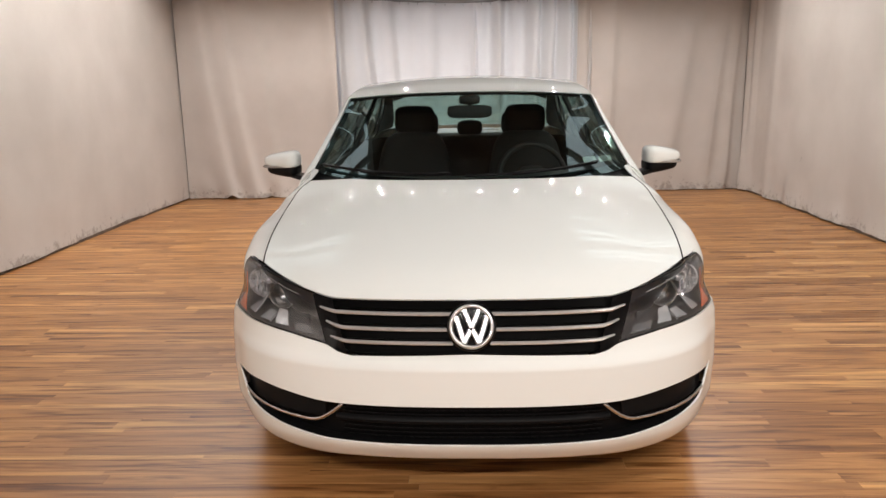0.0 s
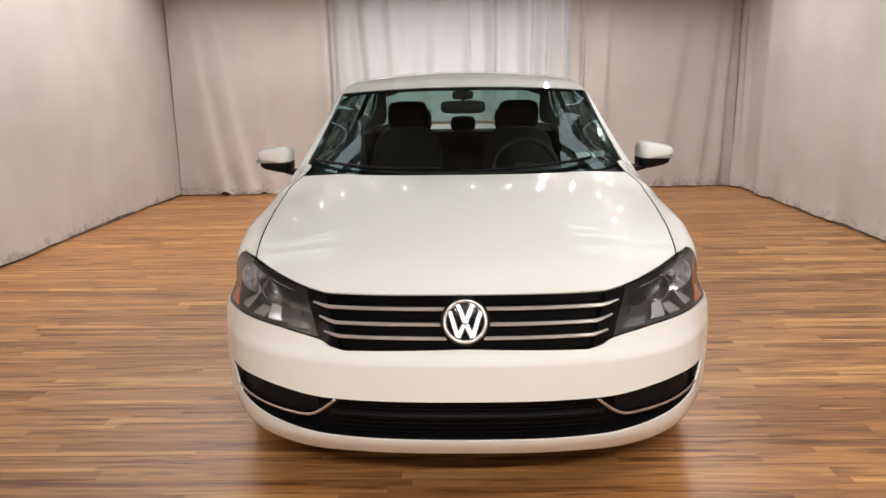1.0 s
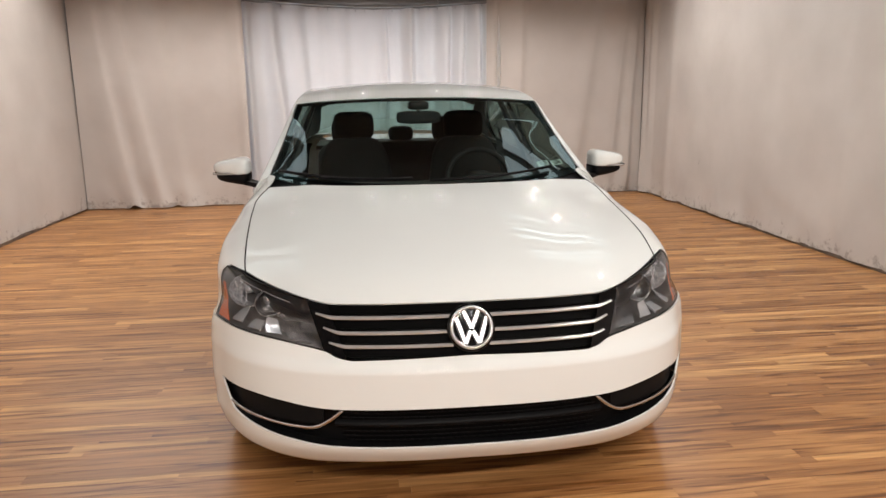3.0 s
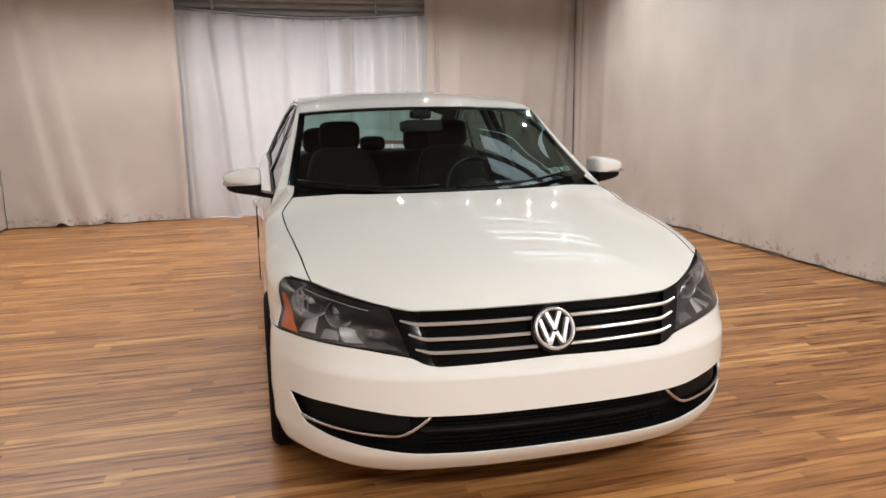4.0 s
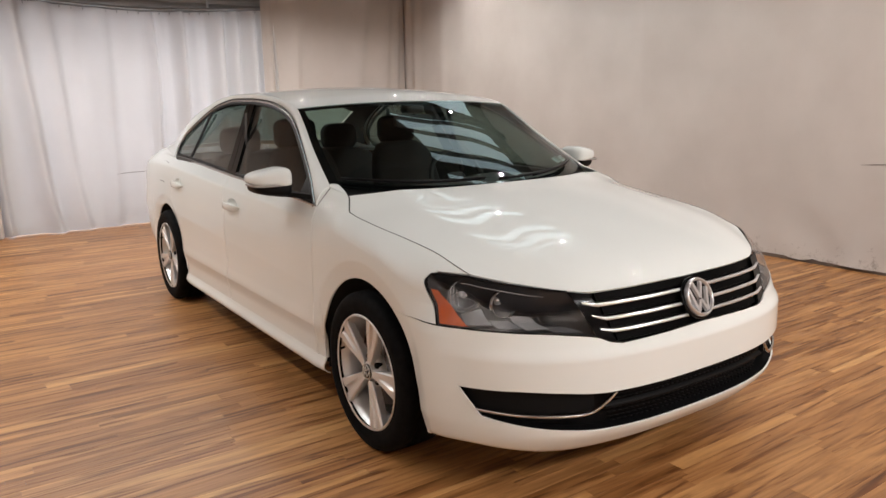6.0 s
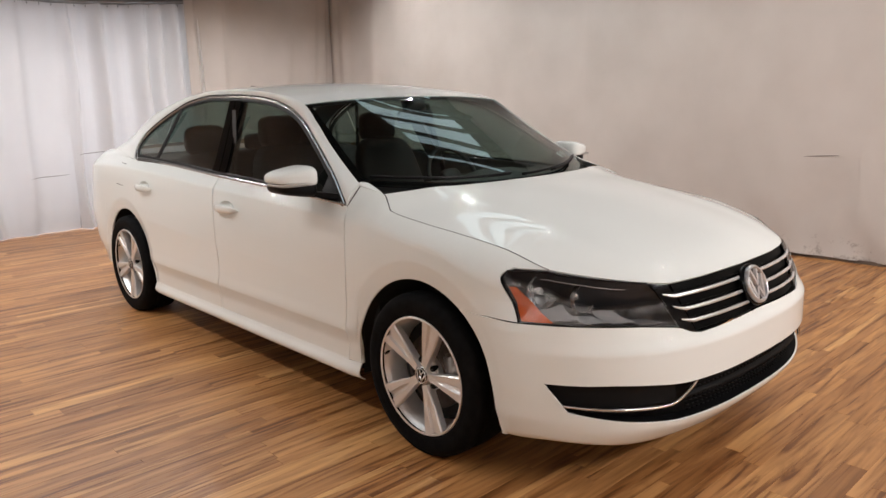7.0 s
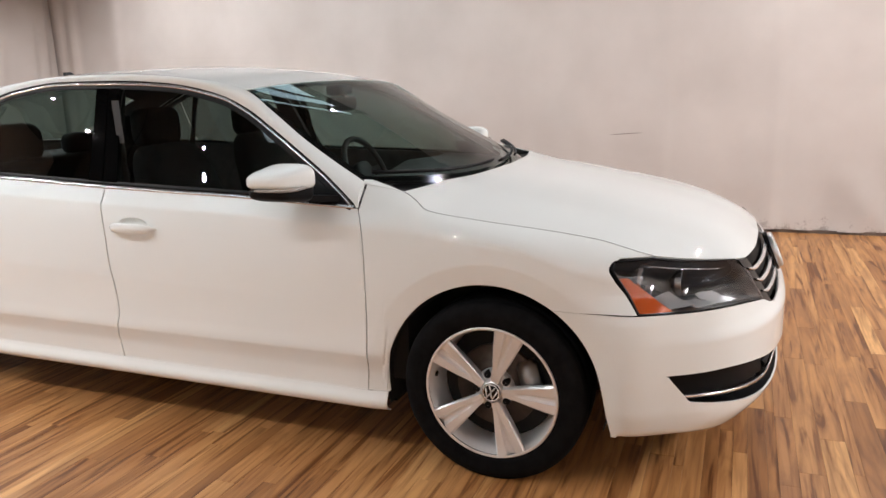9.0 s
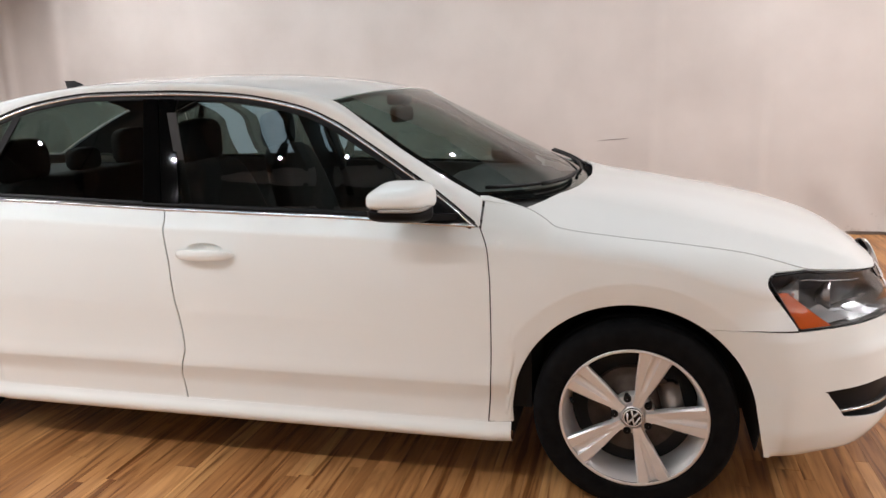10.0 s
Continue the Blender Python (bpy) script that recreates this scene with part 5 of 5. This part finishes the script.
# door mirrors
M_SIGNAL = mat("signal_lens", (0.34, 0.33, 0.32), 0.12)
for s in (-1, 1):
    def shape(p):
        k = (p.x * s + 0.092) / 0.184            # 0 at the car, 1 outside
        q = p.copy()
        q.z = p.z * lerp(1.16, 0.56, k)
        q.y = p.y * lerp(1.0, 0.82, k) + 0.030 * k * k
        if q.z < 0:
            q.z *= 0.8
        return q
    bm = bmesh.new()
    puff(bm, (s * 0.998, 1.666, 1.068), (0.094, 0.108, 0.055), 0.6, 40, 26, shape)
    for v in list(bm.verts):
        v.co.z = max(v.co.z, 1.040)
    mir = part("door_mirror", bm, M_PAINT, CAR, "white door mirror with a black lower half")
    bm = bmesh.new()
    puff(bm, (s * 0.992, 1.672, 1.036), (0.086, 0.098, 0.068), 0.5, 36, 20, shape)
    for v in bm.verts:
        v.co.z = min(v.co.z, 1.0385)
    part("mirror_base", bm, M_BLACK, mir, "black lower shell of the mirror")
    bm = bmesh.new()
    grid(bm, lambda u, v: Vector((s * lerp(0.85, 0.94, u), lerp(1.58, 1.67, u) + lerp(-0.06, 0.06, v), lerp(0.985, 0.995, u))), 6, 4)
    thick(part("mirror_arm", bm, M_BLACK, mir, "black mirror arm"), 0.022)
    bm = bmesh.new()
    pts = []
    for i in range(15):
        a = lerp(-0.62 * math.pi, 0.08 * math.pi, i / 14)
        pts.append((s * (0.998 + 0.090 * math.copysign(abs(math.cos(a)) ** 0.55, math.cos(a))), 1.676 + 0.104 * math.copysign(abs(math.sin(a)) ** 0.55, math.sin(a)) * 0.92, 1.0435))
    tube(bm, pts, 0.0055, 8)
    part("turn_signal", bm, M_SIGNAL, mir, "clear side signal strip in the mirror")
    bm = bmesh.new()
    grid(bm, lambda u, v: Vector((s * lerp(0.925, 1.058, u), 1.758, lerp(1.012, 1.108 - 0.026 * u, v))), 4, 3)
    thick(part("mirror_glass", bm, M_CHROME, mir, "mirror glass facing backwards"), 0.003)

# door handles
for s in (-1, 1):
    for yc, zc in ((2.475, 0.852), (3.60, 0.883)):
        bm = bmesh.new()
        x = hw(yc, zc)

        def bow(u, v):
            a = 2 * math.pi * v
            t = 2 * u - 1
            r = 0.0195 * (1 - abs(t) ** 5) + 0.0015
            out = 0.034 * (1 - t * t) ** 0.5 + 0.003
            return Vector((s * (hw(yc + 0.124 * t, zc) + out + 0.008 * math.cos(a) * (1 - abs(t) ** 6)), yc + 0.124 * t, zc - 0.004 + 0.003 * (1 - t * t) + r * math.sin(a)))
        grid(bm, bow, 28, 14)
        hd = part("door_handle", bm, M_PAINT, CAR, "white bow-shaped door handle")
        bm = bmesh.new()

        def bowl(u, v):
            a, r = 2 * math.pi * u, v
            y, z = yc + 0.003 + 0.098 * r * math.cos(a), zc + 0.011 + 0.034 * r * math.sin(a)
            return Vector((s * (hw(y, z) + 0.0036 - 0.019 * max(0.0, 1 - (r / 0.76) ** 2) ** 0.7), y, z))
        grid(bm, bowl, 40, 14, close=True)
        part("handle_bowl", bm, M_PAINT, hd, "shallow finger bowl behind the handle")

# fuel flap gap
bm = bmesh.new()
for za, zb in ((1.006, 1.013), (0.868, 0.874)):
    tube(bm, [((hw(lerp(3.985, 4.115, k / 8), lerp(za, zb, k / 8)) + 0.0015) * -1, lerp(3.985, 4.115, k / 8), lerp(za, zb, k / 8)) for k in range(9)], 0.0028, 6)
part("fuel_flap_gap", bm, M_DARK, CAR, "dark gap round the fuel flap")

# aerial fin
bm = bmesh.new()
grid(bm, lambda u, v: Vector((0.016 * math.sin(2 * math.pi * u) * (1 - v) ** 0.7, 3.70 + 0.055 * v + (0.075 - 0.045 * v) * (-math.cos(2 * math.pi * u)), 1.474 + 0.042 * v)), 20, 8)
bmesh.ops.holes_fill(bm, edges=bm.edges[:], sides=0)
part("roof_aerial", bm, M_BLACK, CAR, "small black fin aerial on the roof")

# cowl and wipers
bm = bmesh.new()
def cowl(u, v):
    a = 2 * u - 1
    x = a * 0.80
    e = wsf(0.5 + a * 0.5, 0.03)
    p = Vector((x, rear_y(abs(x)) - 0.03, hood_rear_z(abs(x)) - 0.022))
    q = Vector((e.x, e.y + 0.02, e.z - 0.012))
    m = p.lerp(q, v)
    m.z -= 0.018 * math.sin(math.pi * v)
    return m
grid(bm, cowl, 40, 6)
thick(part("cowl", bm, M_BLACK, CAR, "black plastic cowl under the windscreen"), 0.006)
for x0, x1, va, vb in ((-0.74, -0.10, 0.040, 0.060), (-0.02, 0.62, 0.045, 0.070)):
    bm = bmesh.new()
    pts, arm = [], []
    for i in range(13):
        x = lerp(x0, x1, i / 12)
        e = wsf(0.5 + x / 1.56, lerp(va, vb, i / 12) + 0.03)
        pts.append(e + Vector((0, -0.014, 0.014)))
        arm.append(e + Vector((0, -0.024 - 0.02 * (1 - i / 12), 0.020 - 0.012 * (1 - i / 12))))
    tube(bm, pts, 0.007, 6)
    tube(bm, arm[4:], 0.006, 6)
    part("wiper", bm, M_BLACK, CAR, "black windscreen wiper at rest")

# stickers low on the driver's side of the glass
for k, x in enumerate((0.545, 0.625)):
    bm = bmesh.new()
    grid(bm, lambda u, v: wsf(0.5 + (x + 0.066 * u) / 1.50, 0.145 + 0.060 * v - 0.012 * k) + Vector((0, 0.006, -0.006)), 4, 4)
    st = part("sticker", bm, mat("sticker_paper", (0.42, 0.55, 0.50), 0.5), CAR, "pale inspection sticker inside the windscreen")
    for b in range(3):
        bm = bmesh.new()
        grid(bm, lambda u, v: wsf(0.5 + (x + 0.012 + 0.042 * u) / 1.50, 0.153 + 0.016 * b + 0.008 * v - 0.012 * k) + Vector((0, 0.003, -0.003)), 2, 2)
        part("sticker_bar", bm, M_BLACK, st)

# ---- interior ----
M_DOORCARD = mottled(mat("door_card", (0.07, 0.07, 0.07), 0.6), 20, (0.055, 0.056, 0.055), (0.085, 0.085, 0.083), 0.3, 500)
M_TRIM = mottled(mat("interior_trim", (0.02, 0.02, 0.02), 0.6), 20, (0.007, 0.007, 0.007), (0.014, 0.0135, 0.013), 0.3, 500)
bm = bmesh.new()
box(bm, -0.84, 0.84, 1.42, 4.0, 0.27, 0.30)
box(bm, -0.84, 0.84, 1.28, 1.36, 0.30, 0.93)
part("cabin_floor", bm, M_DARK, CAR, "dark carpeted cabin floor", smooth=False)
bm = bmesh.new()
rin = span(roof_edge, roof_mid, 2.6, 0.97)
grid(bm, lambda u, v: rin(u, 0.02 + 0.96 * v) + Vector((0, 0, -0.03)), 24, 24)
part("headliner", bm, M_LINER, CAR, "grey cloth headliner")
bm = bmesh.new()
def dash(u, v):
    a = 2 * u - 1
    prof = [(1.25, 0.955), (1.42, 0.975), (1.62, 0.975), (1.80, 0.955), (1.88, 0.91), (1.90, 0.82), (1.86, 0.70), (1.80, 0.60)]
    y, z = prof[round(v * 7)]
    return Vector((a * 0.80, y + 0.16 * a * a * (1 if v < 0.3 else 0.2), z + 0.030 * math.exp(-((a - 0.45) / 0.22) ** 2) * (1 if 1 < v * 7 < 5 else 0)))
grid(bm, dash, 40, 7)
thick(part("dashboard", bm, M_TRIM, CAR, "dark grey dashboard"), 0.01)
bm = bmesh.new()
lathe(bm, [(0.188 + 0.016 * math.cos(2 * math.pi * i / 8), 0.016 * math.sin(2 * math.pi * i / 8)) for i in range(9)], 40, axis="z")
puff(bm, (0, 0, -0.02), (0.075, 0.06, 0.03), 0.6, 20, 12)
box(bm, -0.18, 0.18, -0.018, 0.018, -0.022, -0.008)
box(bm, -0.018, 0.018, -0.18, 0.0, -0.022, -0.008)
ob = part("steering_wheel", bm, M_TRIM, CAR, "black steering wheel")
ob.matrix_basis = pose(0.36, 2.06, 0.93, 65, 0, 0)


def seat(x, y, wide, name, hz):
    bm = bmesh.new()
    def lean(p):
        q = p.copy()
        q.y += (p.z + 0.3) * 0.32
        q.x *= 1 - 0.18 * max(0, p.z) / 0.3
        return q
    puff(bm, (x, y, 0.82), (wide, 0.075, 0.33), 0.42, 32, 22, lean)
    st = part(name, bm, M_SEAT, CAR, "black cloth seat with a high back")
    bm = bmesh.new()
    puff(bm, (x, y - 0.22, 0.47), (wide, 0.27, 0.10), 0.4, 28, 16)
    part("cushion", bm, M_SEAT, st)
    return st


for x in (-0.37, 0.37):
    st = seat(x, 2.56, 0.255, "front_seat", 1.3)
    bm = bmesh.new()
    puff(bm, (x, 2.80, 1.225), (0.135, 0.050, 0.095), 0.5, 28, 18)
    tube(bm, [(x - 0.06, 2.80, 1.05), (x - 0.06, 2.80, 1.2)], 0.007)
    tube(bm, [(x + 0.06, 2.80, 1.05), (x + 0.06, 2.80, 1.2)], 0.007)
    part("headrest", bm, M_SEAT, st)
bm = bmesh.new()
puff(bm, (0, 3.52, 0.80), (0.66, 0.08, 0.27), 0.3, 40, 20, lambda p: p + Vector((0, (p.z + 0.27) * 0.35, 0)))
bench = part("rear_bench", bm, M_SEAT, CAR, "black cloth rear bench")
bm = bmesh.new()
puff(bm, (0, 3.30, 0.47), (0.66, 0.27, 0.10), 0.3, 40, 16)
part("cushion", bm, M_SEAT, bench)
for x in (-0.40, 0.0, 0.40):
    bm = bmesh.new()
    puff(bm, (x, 3.74, 1.15 if x else 1.12), (0.15 if x else 0.10, 0.05, 0.105 if x else 0.06), 0.6, 28, 18)
    part("headrest", bm, M_SEAT, bench)
bm = bmesh.new()
box(bm, -0.68, 0.68, 3.80, 4.56, 1.00, 1.03)
part("parcel_shelf", bm, M_TRIM, CAR, "dark rear parcel shelf", smooth=False)
bm = bmesh.new()
puff(bm, (0.0, 1.98, 1.300), (0.125, 0.022, 0.036), 0.45, 28, 16)
tube(bm, [(0, 1.98, 1.31), (0, 1.955, 1.375)], 0.012)
puff(bm, (0.0, 1.99, 1.365), (0.06, 0.05, 0.025), 0.5, 20, 12)
part("inner_mirror", bm, M_TRIM, CAR, "black rear-view mirror")
for s in (-1, 1):      # inner pillars
    bm = bmesh.new()
    grid(bm, lambda u, v: Vector((s * (glass_hw(lerp(0.97, 1.42, v)) - 0.045), lerp(lerp(2.62, 2.74, v), lerp(2.76, 2.84, v), u), lerp(0.97, 1.42, v))), 3, 10)
    thick(part("inner_pillar", bm, M_LINER, CAR, "grey pillar lining with belt"), 0.02)
    bm = bmesh.new()
    grid(bm, lambda u, v: Vector((s * lerp(0.81, 0.72, v), lerp(lerp(2.56, 2.66, v), lerp(2.60, 2.70, v), u), lerp(0.75, 1.36, v))), 2, 10)
    thick(part("seat_belt", bm, M_TRIM, CAR, "grey seat belt strap"), 0.003)
    bm = bmesh.new()
    grid(bm, lambda u, v: Vector((s * (lerp(0.79, 0.82, v)), lerp(1.47, 3.88, u), lerp(0.32, belt(lerp(1.47, 3.88, u)) + 0.016, v))), 20, 4)
    thick(part("door_lining", bm, M_DOORCARD, CAR, "dark grey door lining"), 0.02)


# ---- floor strips ----
SG = 0.00022
WIDTHS = (0.036, 0.050, 0.066, 0.088)
LENS = (0.55, 0.80, 1.15, 1.60)


def strip_verts(x0, x1, y0, y1):
    c, z0, z1 = 0.0004, -0.006, 0.0
    return ([(x0, y0, z0), (x1, y0, z0), (x1, y1, z0), (x0, y1, z0), (x0, y0, z1 - c), (x1, y0, z1 - c), (x1, y1, z1 - c), (x0, y1, z1 - c),
             (x0 + c, y0 + c, z1), (x1 - c, y0 + c, z1), (x1 - c, y1 - c, z1), (x0 + c, y1 - c, z1)],
            [(8, 9, 10, 11), (4, 5, 9, 8), (5, 6, 10, 9), (6, 7, 11, 10), (7, 4, 8, 11), (0, 1, 5, 4), (1, 2, 6, 5), (2, 3, 7, 6), (3, 0, 4, 7)])


rng = random.Random(7)
strip_mesh = {}
for ln in LENS:
    for wd in WIDTHS:
        me = bpy.data.meshes.new("strip")
        v, f = strip_verts(-ln / 2 + SG, ln / 2 - SG, -wd / 2 + SG, wd / 2 - SG)
        me.from_pydata(v, [], f)
        me.materials.append(M_WOOD)
        strip_mesh[ln, wd] = me
rest_v, rest_f, made = [], [], 0
y = YF
while y < YB + 0.2:
    wd = rng.choice(WIDTHS)
    x = XL - 0.2 - rng.random()
    while x < XR + 0.2:
        ln = rng.choice(LENS)
        xc, yc = x + ln / 2, y + wd / 2
        if -2.7 < xc < 2.3 and 1.0 < yc < 4.9 and made < 300 and not (abs(xc - 0.05) < 0.6 and yc > 2.9):
            ob = new("plank", strip_mesh[ln, wd])
            ob.location = (xc, yc, 0)
            ob.parent = floor
            made += 1
        else:
            xa, xb = max(x, XL - 0.14), min(x + ln, XR + 0.14)
            if xb - xa < 0.05:
                x += ln
                continue
            v, f = strip_verts(xa + SG, xb - SG, y + SG, y + wd - SG)
            k = len(rest_v)
            rest_v += v
            rest_f += [tuple(i + k for i in q) for q in f]
        x += ln
    y += wd
me = bpy.data.meshes.new("planks")
me.from_pydata(rest_v, [], rest_f)
me.materials.append(M_WOOD)
ob = new("planks", me)
ob.parent = floor
tagged(ob, "warm brown wood strips laid in rows", kind="stuff")
